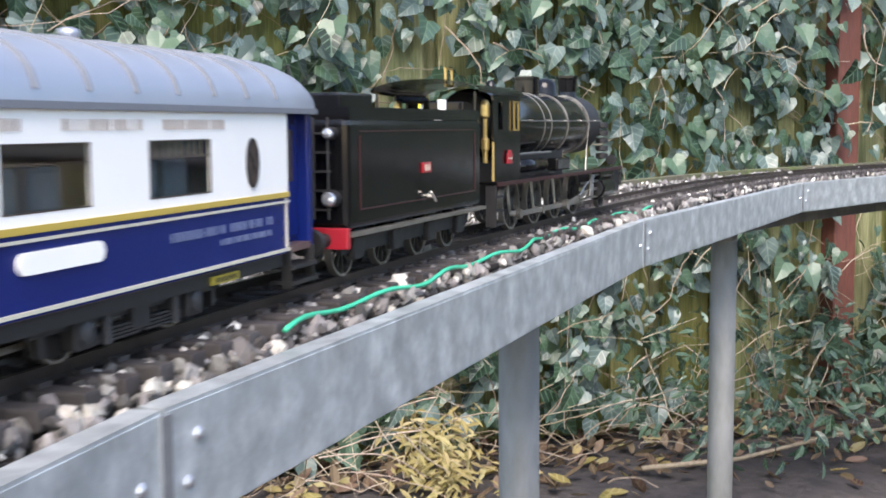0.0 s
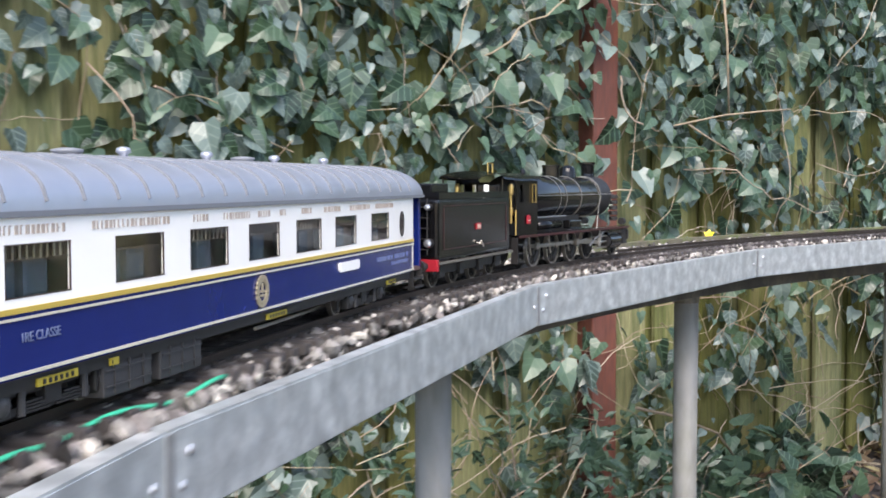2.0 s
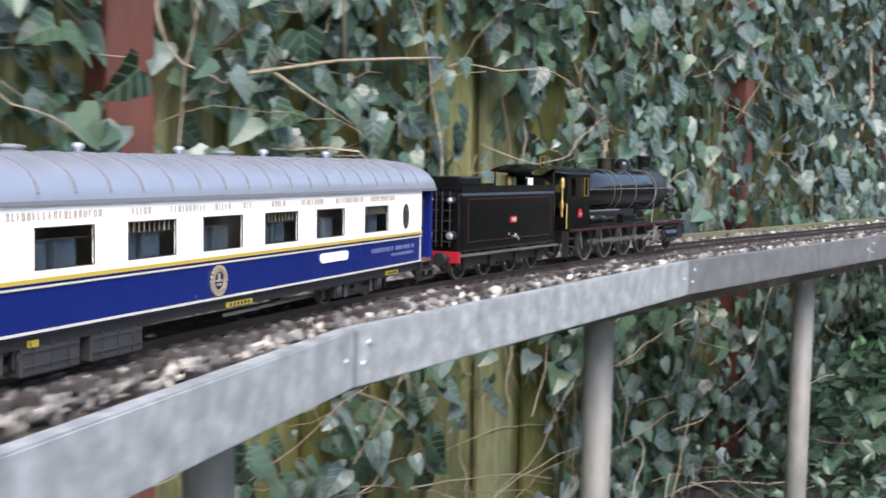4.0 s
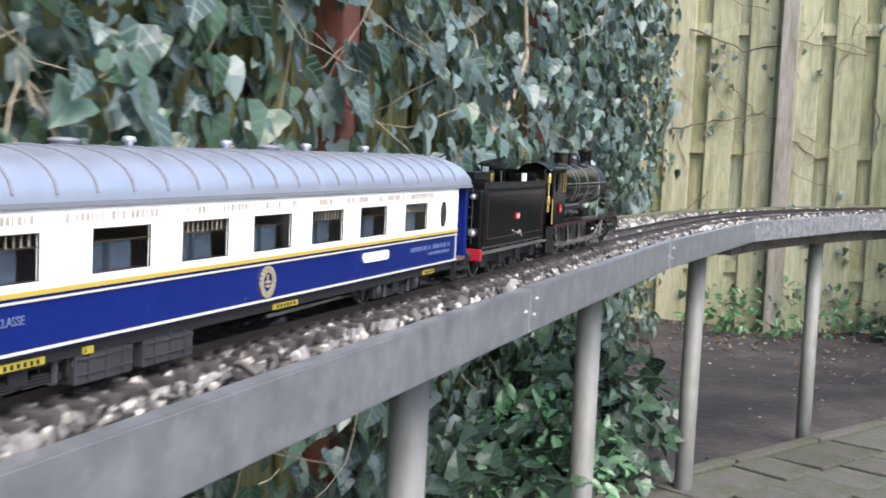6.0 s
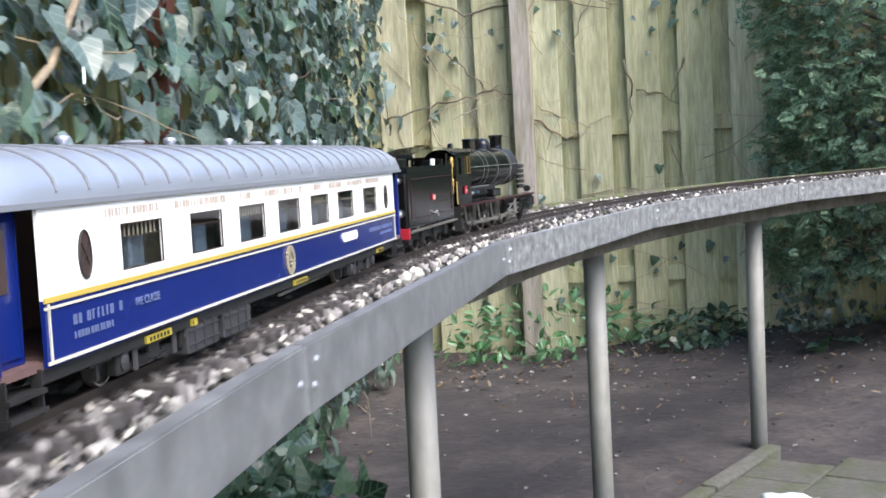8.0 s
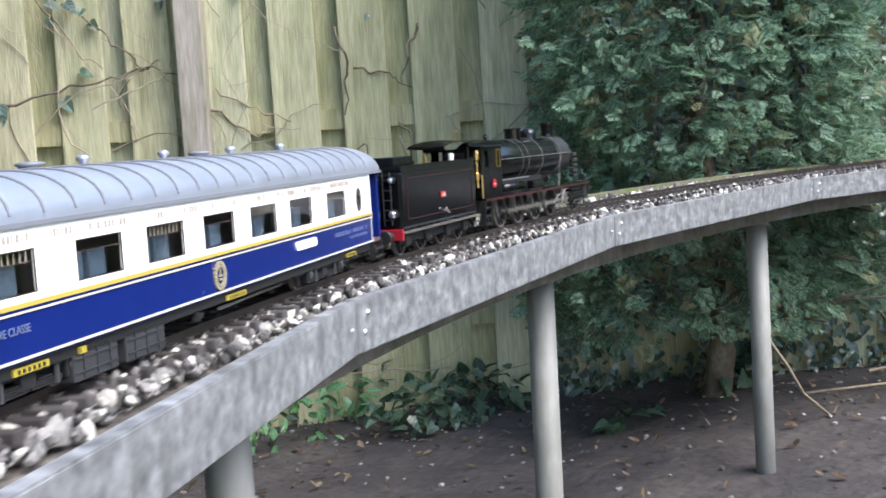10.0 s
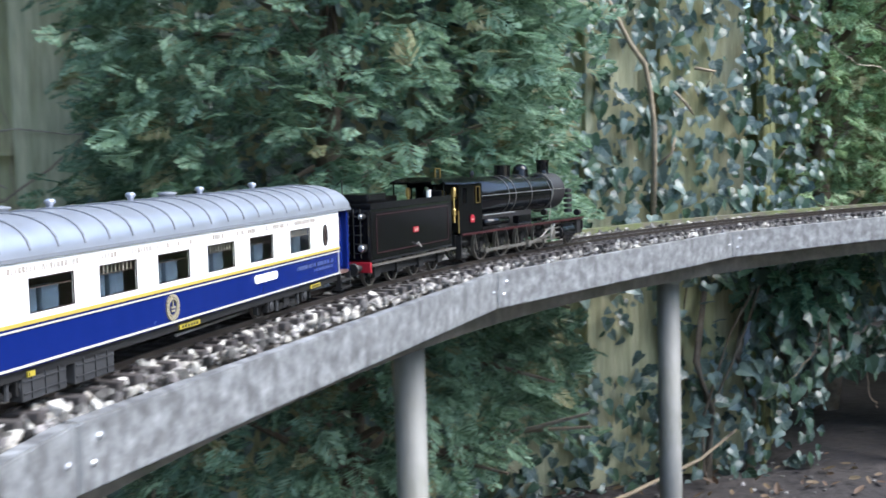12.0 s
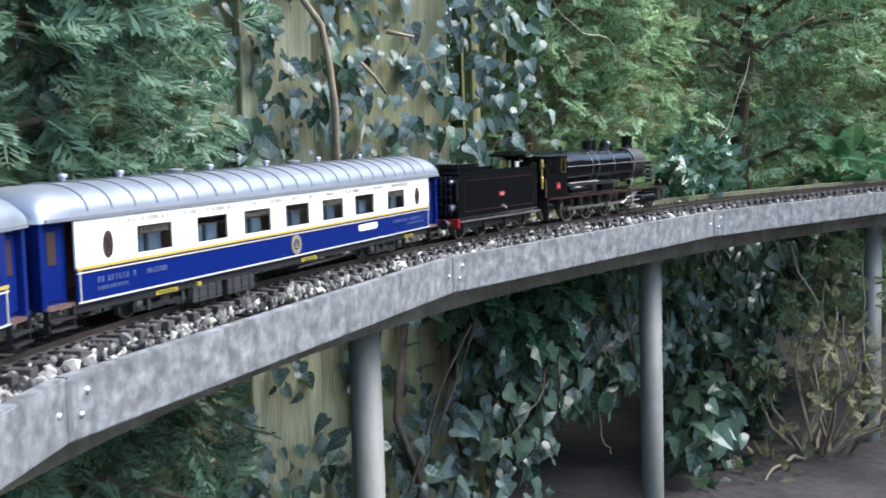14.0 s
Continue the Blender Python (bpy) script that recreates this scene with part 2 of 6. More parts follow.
STEEL = material("bright_steel", (0.66, 0.63, 0.58), 0.34, 0.7, grain=0.1, grain_size=150)
STEEL_DIM = material("oiled_steel", (0.30, 0.28, 0.25), 0.38, 0.8, grain=0.2, grain_size=150)
BRASS = material("brass", (0.55, 0.38, 0.14), 0.32, 0.9)
LENS = material("lamp_lens", (0.55, 0.57, 0.60), 0.08, 0.7)
YELLOWP = material("yellow_panel", (0.36, 0.28, 0.03), 0.6)
CURTAIN = material("blue_seat_cloth", (0.042, 0.068, 0.105), 0.9, grain=0.25, grain_size=200)
INNER = material("mahogany_interior", (0.105, 0.062, 0.056), 0.5, grain=0.3, grain_size=90)
GREYBOX = material("grey_battery_box", (0.028, 0.028, 0.030), 0.6, grain=0.2, grain_size=80)
LETTER = material("dim_gold_letter", (0.36, 0.31, 0.27), 0.5)
LETTER_DIM = material("faint_letter", (0.10, 0.13, 0.24), 0.5)
PLASTIC = material("white_plastic", (0.50, 0.57, 0.57), 0.3, grain=0.05)
GLASS = bpy.data.materials.new("window_glass")
GLASS.use_nodes = True
gp = GLASS.node_tree.nodes["Principled BSDF"]
gp.inputs["Base Color"].default_value = (0.85, 0.88, 0.88, 1)
gp.inputs["Roughness"].default_value, gp.inputs["Transmission Weight"].default_value, gp.inputs["IOR"].default_value = 0.03, 1.0, 1.38


# ---- mesh helpers ----
def part(name, bm, mat, parent=None, label="", smooth=False, at=None):
    """Links a bmesh as one mesh object, under parent if given."""
    me = bpy.data.meshes.new(name)
    bm.to_mesh(me)
    bm.free()
    me.materials.append(mat)
    if smooth:
        me.polygons.foreach_set("use_smooth", [True] * len(me.polygons))
    ob = new(name, me)
    if parent:
        ob.parent = parent
    if at is not None:
        ob.matrix_basis = at
    if label:
        ob["label"] = label
    return ob


def piece(name, me, parent, at):
    ob = new(name, me)
    ob.parent = parent
    ob.matrix_basis = at
    return ob


def box(bm, c, s, m=None, bevel=0.0):
    """A box of size s round c."""
    vs = []
    for x in (-0.5, 0.5):
        for y in (-0.5, 0.5):
            for z in (-0.5, 0.5):
                p = Vector((c[0] + x * s[0], c[1] + y * s[1], c[2] + z * s[2]))
                vs.append(bm.verts.new(m @ p if m else p))
    fs = []
    for q in ((0, 1, 3, 2), (4, 6, 7, 5), (0, 4, 5, 1), (2, 3, 7, 6), (0, 2, 6, 4), (1, 5, 7, 3)):
        fs.append(bm.faces.new([vs[i] for i in q]))
    if bevel:
        es = {e for f in fs for e in f.edges}
        bmesh.ops.bevel(bm, geom=list(es), offset=bevel, segments=2, affect="EDGES", profile=0.6)
    return bm


def tube(bm, a, b, r0, r1=None, n=12, caps=True):
    """A round bar from a to b."""
    a, b = Vector(a), Vector(b)
    r1 = r0 if r1 is None else r1
    q = (b - a).to_track_quat("Z", "Y")
    ra = [bm.verts.new(a + q @ Vector((r0 * math.cos(6.28319 * i / n), r0 * math.sin(6.28319 * i / n), 0))) for i in range(n)]
    rb = [bm.verts.new(b + q @ Vector((r1 * math.cos(6.28319 * i / n), r1 * math.sin(6.28319 * i / n), 0))) for i in range(n)]
    for i in range(n):
        bm.faces.new((ra[i], ra[(i + 1) % n], rb[(i + 1) % n], rb[i]))
    if caps:
        bm.faces.new(ra[::-1])
        bm.faces.new(rb)
    return bm


def lathe(bm, c, profile, n=24, axis="z", hollow=False):
    """Turns (radius, height) pairs round an axis through c."""
    rings = []
    for r, h in profile:
        ring = []
        for i in range(n):
            a = 6.28319 * i / n
            u, w = r * math.cos(a), r * math.sin(a)
            p = (u, w, h) if axis == "z" else ((h, u, w) if axis == "x" else (u, h, w))
            ring.append(bm.verts.new(Vector(c) + Vector(p)))
        rings.append(ring)
    for q, s in zip(rings[:-1], rings[1:]):
        for i in range(n):
            bm.faces.new((q[i], q[(i + 1) % n], s[(i + 1) % n], s[i]))
    if hollow:
        for i in range(n):
            bm.faces.new((rings[-1][i], rings[-1][(i + 1) % n], rings[0][(i + 1) % n], rings[0][i]))
    else:
        bm.faces.new(rings[0][::-1])
        bm.faces.new(rings[-1])
    bmesh.ops.recalc_face_normals(bm, faces=bm.faces)
    return bm


def rope(bm, pts, r0, r1, n=6):
    """A bar of changing thickness along points."""
    pts = [Vector(p) for p in pts]
    rings = []
    for k, p in enumerate(pts):
        d = (pts[min(k + 1, len(pts) - 1)] - pts[max(k - 1, 0)]).normalized()
        q = d.to_track_quat("Z", "Y")
        r = r0 + (r1 - r0) * k / (len(pts) - 1)
        rings.append([bm.verts.new(p + q @ Vector((r * math.cos(6.28319 * i / n), r * math.sin(6.28319 * i / n), 0))) for i in range(n)])
    for a, b in zip(rings[:-1], rings[1:]):
        for i in range(n):
            bm.faces.new((a[i], a[(i + 1) % n], b[(i + 1) % n], b[i]))
    bm.faces.new(rings[0][::-1])
    bm.faces.new(rings[-1])
    return bm


def ribbon(bm, us, profile, z0=0.0):
    """Sweeps a closed profile of (off, z) along the curve at joint numbers us."""
    rings = []
    for u in us:
        t = along(u, 0)[1]
        n = np.array([-t[1], t[0]])
        p = along(u, 0)[0]
        rings.append([bm.verts.new((p[0] + n[0] * o, p[1] + n[1] * o, z + z0)) for o, z in profile])
    k = len(profile)
    for a, b in zip(rings[:-1], rings[1:]):
        for i in range(k):
            bm.faces.new((a[i], a[(i + 1) % k], b[(i + 1) % k], b[i]))
    bm.faces.new(rings[0][::-1])
    bm.faces.new(rings[-1])
    bmesh.ops.recalc_face_normals(bm, faces=bm.faces)
    return bm


def mesh_of(name, verts, faces, mat, uvs=None):
    me = bpy.data.meshes.new(name)
    me.from_pydata(verts, [], faces)
    if uvs is not None:
        layer = me.uv_layers.new(name="UVMap")
        idx = np.empty(len(me.loops), dtype=np.int32)
        me.loops.foreach_get("vertex_index", idx)
        layer.data.foreach_set("uv", np.asarray(uvs, dtype=np.float32)[idx].ravel())
    me.materials.append(mat)
    return me


def stuff(name, verts, faces, mat, uvs=None, label="", category="", parent=None):
    ob = new(name, mesh_of(name, verts, faces, mat, uvs))
    ob["kind"] = "stuff"
    if parent:
        ob.parent = parent
        if label:
            ob["label"] = label
    else:
        tagged(ob, label, category)
    return ob


# ---- ground ----
def rise(x, y):
    """Height of the soil: nearly level, lumpy, a little higher towards the far bushes."""
    h = 0.025 * noise.noise((x * 1.3, y * 1.3, 0)) + 0.010 * noise.noise((x * 6, y * 6, 3))
    far = max(0.0, min(1.0, (x - 9.2) / 1.6))
    return h - 0.01 + 0.10 * far * far * (3 - 2 * far) * (1 if x < 13 else max(0, 1 - (x - 13) / 4))


def make_ground():
    xs = sorted({round(v, 3) for v in list(np.arange(1, 16, 0.1)) + list(np.linspace(-60, 80, 15))})
    ys = sorted({round(v, 3) for v in list(np.arange(0, 18, 0.1)) + list(np.linspace(-60, 80, 15))})
    verts = [(x, y, rise(x, y)) for y in ys for x in xs]
    w = len(xs)
    faces = [(j * w + i, j * w + i + 1, (j + 1) * w + i + 1, (j + 1) * w + i) for j in range(len(ys) - 1) for i in range(w - 1)]
    me = mesh_of("ground", verts, faces, SOIL)
    me.polygons.foreach_set("use_smooth", [True] * len(me.polygons))
    return tagged(new("ground", me), "dark damp garden soil with scattered leaf litter", "ground", kind="structure")


make_ground()


def make_path():
    """The strip of mossy pavers inside the curve, with its kerb."""
    e = tagged(new("pavement"), "mossy grey garden pavers with a narrow kerb", "pavement", kind="structure")
    bm = bmesh.new()
    box(bm, (0, 0, 0), (0.195, 0.195, 0.05), bevel=0.006)
    me = bpy.data.meshes.new("paver")
    bm.to_mesh(me)
    bm.free()
    me.materials.append(PAVER)
    bm = bmesh.new()
    box(bm, (0, 0, 0), (0.49, 0.05, 0.09), bevel=0.008)
    km = bpy.data.meshes.new("kerb_stone")
    bm.to_mesh(km)
    bm.free()
    km.materials.append(PAVER)
    a, d = Vector(PATH_A), Vector(PATH_D).normalized()
    n = Vector((d.y, -d.x))
    turn = math.degrees(math.atan2(d.y, d.x))
    for k in range(5):
        p = a + d * (k * 0.5)
        piece("kerb_stone", km, e, pose(p.x, p.y, 0.000, random.uniform(-1, 1), random.uniform(-1, 1), turn + random.uniform(-1, 1)))
    for i in range(12):
        for j in range(9):
            p = a + d * (i * 0.2 - 0.2 + (j % 2) * 0.1) + n * (0.13 + j * 0.2)
            piece("paver", me, e, pose(p.x, p.y, 0.012 + random.uniform(-0.004, 0.004), random.uniform(-1.2, 1.2), random.uniform(-1.2, 1.2), turn + random.uniform(-1.5, 1.5)))


# ---- fences ----
PATH_A, PATH_D = (7.01, 11.20), (0.872, 0.489)
LA, LQ, LC = Vector((2.66, 5.81)), Vector((6.05, 10.46)), Vector((8.77, 15.09))   # fence along the line: start, bend, corner
LD, LE = (LQ - LA).normalized(), (LC - LQ).normalized()
LN, LM = Vector((LD.y, -LD.x)), Vector((LE.y, -LE.x))      # towards the track
R0 = Vector((8.77, 15.09))
RD = Vector((0.81, -0.586)).normalized()
RN = Vector((-0.586, -0.81)).normalized()
TALL = 2.4


def plank_mesh(w, d, h):
    bm = bmesh.new()
    box(bm, (0, 0, h / 2), (w, d, h), bevel=0.004)
    me = bpy.data.meshes.new("plank")
    bm.to_mesh(me)
    bm.free()
    return me


def make_fence(name, label, start, d, n, length, mat, back_mat, step, w, post_at, post_mat, post_size, post_name, sunk=0.0, deep=0.03):
    fence = tagged(new(name), label, "fence", kind="structure")
    turn = math.degrees(math.atan2(d.y, d.x))
    front, behind = plank_mesh(w, 0.018, TALL), plank_mesh(w, 0.018, TALL)
    front.materials.append(mat)
    behind.materials.append(back_mat)
    k, s = 0, 0.02
    while s < length:
        f = k % 2 == 0
        off = 0.0 if f else -deep
        p = start + d * s + n * off
        piece("plank", front if f else behind, fence, pose(p.x, p.y, -0.02 + random.uniform(-0.01, 0.01), random.uniform(-0.4, 0.4), random.uniform(-0.35, 0.35), turn + random.uniform(-1.5, 1.5)))
        s += step * random.uniform(0.97, 1.03)
        k += 1
    for z in (0.35, 1.05, 1.75):
        bm = bmesh.new()
        m = pose(0, 0, 0, 0, 0, turn)
        c = start + d * (length / 2) + n * (-0.06 if deep < 0.04 else -deep / 2)
        box(bm, (0, 0, 0), (length, 0.026, 0.07), Matrix.Translation((c.x, c.y, z)) @ m)
        part("fence_rail", bm, back_mat, fence)
    for s in post_at:
        p = start + d * s + n * (post_size / 2 + 0.012 - sunk)
        bm = bmesh.new()
        box(bm, (0, 0, TALL / 2), (post_size, post_size, TALL + 0.1), bevel=0.005)
        part(post_name, bm, post_mat, fence, at=pose(p.x, p.y, 0, 0, 0, turn))
    return fence


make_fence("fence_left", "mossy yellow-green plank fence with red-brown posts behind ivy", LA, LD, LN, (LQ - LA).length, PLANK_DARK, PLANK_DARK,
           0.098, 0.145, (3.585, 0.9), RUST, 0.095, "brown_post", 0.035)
make_fence("fence_corner", "dark plank fence running to the garden corner under ivy", LQ, LE, LM, (LC - LQ).length, PLANK_DARK, PLANK_DARK,
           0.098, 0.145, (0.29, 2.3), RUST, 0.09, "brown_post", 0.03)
make_fence("fence_back", "yellow-green board-on-board timber fence with a grey post", R0, RD, RN, 3.75, PLANK, PLANK,
           0.118, 0.154, (0.88,), GREYWOOD, 0.09, "grey_post", deep=0.045)


make_fence("fence_far", "dark plank fence hidden behind conifers", Vector((11.90, 12.88)), Vector((0.96, 0.28)), Vector((0.28, -0.96)), 4.2, PLANK_DARK, PLANK_DARK,
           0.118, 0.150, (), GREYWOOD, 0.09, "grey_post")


make_fence("fence_end", "dark plank fence closing the garden behind conifers", Vector((15.4, 14.0)), Vector((-0.05, -1.0)).normalized(), Vector((-1.0, 0.05)).normalized(), 5.5,
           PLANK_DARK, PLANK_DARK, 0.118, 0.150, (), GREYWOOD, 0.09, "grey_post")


# ---- plain unseen wall behind the camera, added to darken reflections and close the garden ----
def add_shade_wall(name, a, b, tall=3.0):
    a, b = Vector(a), Vector(b)
    d = b - a
    bm = bmesh.new()
    box(bm, (d.length / 2, 0, tall / 2 - 0.1), (d.length, 0.2, tall + 0.2))
    ob = part(name, bm, SHADE_WALL, at=pose(a.x, a.y, 0, 0, 0, math.degrees(math.atan2(d.y, d.x))))
    tagged(ob, "plain dark unseen wall added to dim sky reflections", "wall", kind="structure")


add_shade_wall("wall_east", (11.6, 6.4), (15.2, 9.6))


# ---- raised track bed ----
def make_trestle():
    t = tagged(new("raised_trackway"), "galvanised sheet-metal track trough on steel pipe posts", "trackway")
    j0, j1 = FIRST + 1, FIRST + len(JOINTS) - 2
    for j in range(j0, j1):
        a, b = JOINTS[j - FIRST], JOINTS[j + 1 - FIRST]
        d = (b - a) / np.linalg.norm(b - a)
        n = np.array([-d[1], d[0]])
        turn = math.degrees(math.atan2(d[1], d[0]))
        length = float(np.linalg.norm(b - a))
        m = pose(a[0], a[1], 0, 0, 0, turn)
        # joints 5 to 7: duller sheet, with shade put into the colour
        mat = GALV if j < 5 else GALV_DULL_SHADED if j < 8 else GALV_OLD
        bm = bmesh.new()
        # the face with a rolled lip on top and a flange below
        box(bm, (length / 2, 0.0012, TOP - FACE / 2), (length - 0.003, 0.0024, FACE))
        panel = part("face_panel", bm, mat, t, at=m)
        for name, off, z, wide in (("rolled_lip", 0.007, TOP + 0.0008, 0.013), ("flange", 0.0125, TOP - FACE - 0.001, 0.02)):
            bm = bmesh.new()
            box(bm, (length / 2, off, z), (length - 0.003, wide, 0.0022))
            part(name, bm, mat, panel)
        bm = bmesh.new()
        box(bm, (0.0, -0.0009, TOP - FACE / 2), (0.007, 0.0022, FACE * 0.98))
        part("joint_strip", bm, GALV_DULL_SHADED, panel)
        for x, z in ((0.026, 0.014), (0.017, 0.033), (length - 0.020, 0.026)):
            bm = bmesh.new()
            lathe(bm, (x, 0, TOP - z), [(0.0032, 0.0), (0.0030, -0.0012), (0.0014, -0.0024)], 10, "y")
            part("bolt", bm, BOLT, panel, smooth=False)
        us = [j + k / 6 for k in range(7)]
        bm = bmesh.new()
        ribbon(bm, us, [(0.014, TOP - FACE), (WIDE - 0.006, TOP - FACE), (WIDE - 0.006, TOP - 0.012), (0.014, TOP - 0.012)])
        part("track_bed", bm, BED, t)
        bm = bmesh.new()
        ribbon(bm, us, [(WIDE, TOP - FACE), (WIDE + 0.02, TOP - FACE), (WIDE + 0.02, TOP + 0.012), (WIDE, TOP + 0.012)])
        part("far_edge_board", bm, MOSSY_EDGE, t, "mossy timber edge board")
        bm = bmesh.new()
        near = 0.105 if j < 8 else 0.060
        ribbon(bm, us, [(near, TOP - FACE - 0.044), (0.178, TOP - FACE - 0.044), (0.178, TOP - FACE - 0.002), (near, TOP - FACE - 0.002)])
        part("support_beam", bm, BEAM if j < 8 else BEAM_OLD, t)
        # the post under the joint
        p = along(j - (0.03 if j > 9 else 0), 0.143 if j > 9 else 0.157)[0]
        bm = bmesh.new()
        tube(bm, (0, 0, -0.25), (0, 0, TOP - FACE - 0.044), 0.0255, n=20)
        part("pipe_post", bm, PIPE, t, smooth=True, at=pose(p[0], p[1], 0, random.uniform(-0.4, 0.4), random.uniform(-0.4, 0.4), random.uniform(0, 360)))
        bm = bmesh.new()
        box(bm, (0, 0, 0), (0.05, 0.085, 0.022), bevel=0.003)
        tube(bm, (0, 0, -0.028), (0, 0, -0.008), 0.028, n=16)
        q = along(j, 0.11)
        part("post_clamp", bm, BEAM if j < 8 else PIPE, t, at=pose(p[0], p[1], TOP - FACE - 0.034, 0, 0, math.degrees(math.atan2(q[1][1], q[1][0]))))
    return t


make_trestle()


def make_track():
    t = tagged(new("model_railway_track"), "weathered model railway track on dark sleepers in gravel", "railway track")
    j0, j1 = FIRST + 1.05, FIRST + len(JOINTS) - 2.05
    us = list(np.arange(j0, j1, 1 / 12))
    for off in (-0.0255, 0.0255):
        bm = bmesh.new()
        o, z = OFF + off, RAIL
        ribbon(bm, us, [(o - 0.0035, z - 0.0065), (o + 0.0035, z - 0.0065), (o + 0.001, z - 0.005), (o + 0.0016, z), (o - 0.0016, z), (o - 0.001, z - 0.005)])
        part("rail", bm, RAILM, t)
    bm = bmesh.new()
    box(bm, (0, 0, 0), (0.0130, 0.110, 0.009), bevel=0.0015)
    for o in (-0.0255, 0.0255):
        box(bm, (0, o, 0.0052), (0.009, 0.014, 0.003))
    me = bpy.data.meshes.new("sleeper")
    bm.to_mesh(me)
    bm.free()
    me.materials.append(SLEEPER)
    u = j0
    while u < j1:
        p, d = along(u, OFF)
        piece("sleeper", me, t, pose(p[0], p[1], RAIL - 0.0115, 0, 0, math.degrees(math.atan2(d[1], d[0])) + random.uniform(-1.5, 1.5)))
        u += 0.0285


make_track()


# ---- ballast: loose stones heaped between face and far edge ----
def make_ballast():
    ico = bmesh.new()
    bmesh.ops.create_icosphere(ico, subdivisions=1, radius=1.0)
    base = np.array([v.co[:] for v in ico.verts])
    tri = np.array([[v.index for v in f.verts] for f in ico.faces])
    ico.free()
    rng = np.random.default_rng(5)
    heaps = ([], []), ([], [])
    count = [0, 0]
    u0, u1 = FIRST + 1.0, FIRST + len(JOINTS) - 2.0
    for k in range(32000):
        u = rng.uniform(u0, u1) if k < 8000 else rng.uniform(0.2, 13.2)
        w = rng.random()
        if w < 0.40:
            off = rng.uniform(0.014, OFF - 0.040)
        elif w < 0.58:
            off = rng.uniform(OFF - 0.046, OFF + 0.046)
        else:
            off = rng.uniform(OFF + 0.042, WIDE)
        size = (0.0022 + 0.0044 * rng.random() ** 1.8) * (1.0 if rng.random() < 0.9 else 1.6)
        z = TOP - 0.006 + rng.uniform(0.0, 0.0105)
        if OFF - 0.047 < off < OFF + 0.047:
            size, z = size * 0.75, RAIL - 0.0105 + rng.uniform(-0.003, 0.002)
        p = along(u, off)[0]
        r = np.array(Euler(rng.uniform(0, 6.28, 3)).to_matrix())
        s = base * rng.uniform(0.72, 1.15, (len(base), 1)) * np.array([size * rng.uniform(0.9, 1.6), size, size * rng.uniform(0.45, 0.75)])
        pale = 1 if rng.random() < (0.13 if u < 7 else 0.30) else 0
        heaps[pale][0].append(s @ r.T + np.array([p[0], p[1], z]))
        heaps[pale][1].append(tri + count[pale])
        count[pale] += len(base)
    for (verts, faces), mat, label in zip(heaps, (STONE, PEBBLE), ("loose grey and brown gravel ballast along the track", "white pebbles scattered through the track ballast")):
        stuff("ballast", np.concatenate(verts).tolist(), np.concatenate(faces).tolist(), mat, label=label, category="gravel")


make_ballast()
make_path()


def make_wire():
    bm = bmesh.new()
    pts = []
    for k in range(60):
        u = 1.15 + 0.0168 * k
        off = 0.0135 + 0.004 * math.sin(k * 0.42) + 0.004 * math.sin(k * 0.17 + 1) + 0.0003 * k
        p = along(u, off)[0]
        pts.append((p[0], p[1], TOP + 0.0090 + 0.002 * math.sin(k * 0.9)))
    rope(bm, pts, 0.0016, 0.0016, 6)
    part("cable", bm, WIRE, smooth=True)
    tagged(bpy.data.objects["cable"], "thin green insulated wire lying on the gravel", "cable")


make_wire()


# ---- the train: origin of each vehicle on the rail head, x forwards, camera side is -y ----
COACH_LEN, COACH_W, BOGIE_X = 0.84, 0.098, 0.272
FLOOR_Z, GOLD_Z, EAVE_Z, CROWN_Z = 0.0275, 0.0605, 0.1065, 0.139
WINDOWS = (-0.297, -0.191, -0.0955, 0.0, 0.0955, 0.191, 0.297)   # centres, from the middle of the coach


def wheel_pair(name, parent, x, r, y=0.0215, spokes=10, tyre_mat=STEEL_DIM, disc=False, width=0.005, crank=None):
    """One turning axle with its two wheels; it turns about its own y axis."""
    axle = new(name)
    axle.parent = parent
    axle.matrix_basis = pose(x, 0, r)
    bm = bmesh.new()
    tube(bm, (0, -y, 0), (0, y, 0), 0.0025, n=10)
    part("axle_rod", bm, UNDER, axle)
    for s in (-1, 1):
        bm = bmesh.new()
        c = s * (y + 0.004)
        lathe(bm, (0, c, 0), [(r * 0.92, -width / 2), (r, -width / 2), (r, width / 2), (r * 0.92, width / 2)], 28, "y", True)
        part("tyre", bm, tyre_mat, axle, "bright steel tyre", smooth=False)
        bm = bmesh.new()
        if disc:
            lathe(bm, (0, c, 0), [(0.002, -width * 0.3), (r * 0.86, -width * 0.25), (r * 0.86, width * 0.25), (0.002, width * 0.3)], 24, "y")
        else:
            lathe(bm, (0, c, 0), [(0.001, -width * 0.55), (r * 0.22, -width * 0.55), (r * 0.22, width * 0.55), (0.001, width * 0.55)], 14, "y")
            sm = bmesh.new()
            box(sm, (r * 0.56, 0, 0), (r * 0.74, width * 0.5, r * 0.085))
            me = bpy.data.meshes.new("spoke")
            sm.to_mesh(me)
            sm.free()
            me.materials.append(UNDER)
            for k in range(spokes):
                piece("spoke", me, axle, Matrix.Translation((0, c, 0)) @ Matrix.Rotation(6.28319 * k / spokes, 4, "Y"))
        part("wheel_centre", bm, UNDER, axle)
        if crank:
            bm = bmesh.new()
            box(bm, (0, c, r * 0.62), (r * 0.9, width * 0.6, r * 0.34))
            part("balance_weight", bm, UNDER, axle)
        if crank:
            bm = bmesh.new()
            tube(bm, (0, s * (y + 0.006), -crank), (0, s * (y + 0.017), -crank), 0.0026, n=10)
            part("crank_pin", bm, STEEL, axle)
    return axle


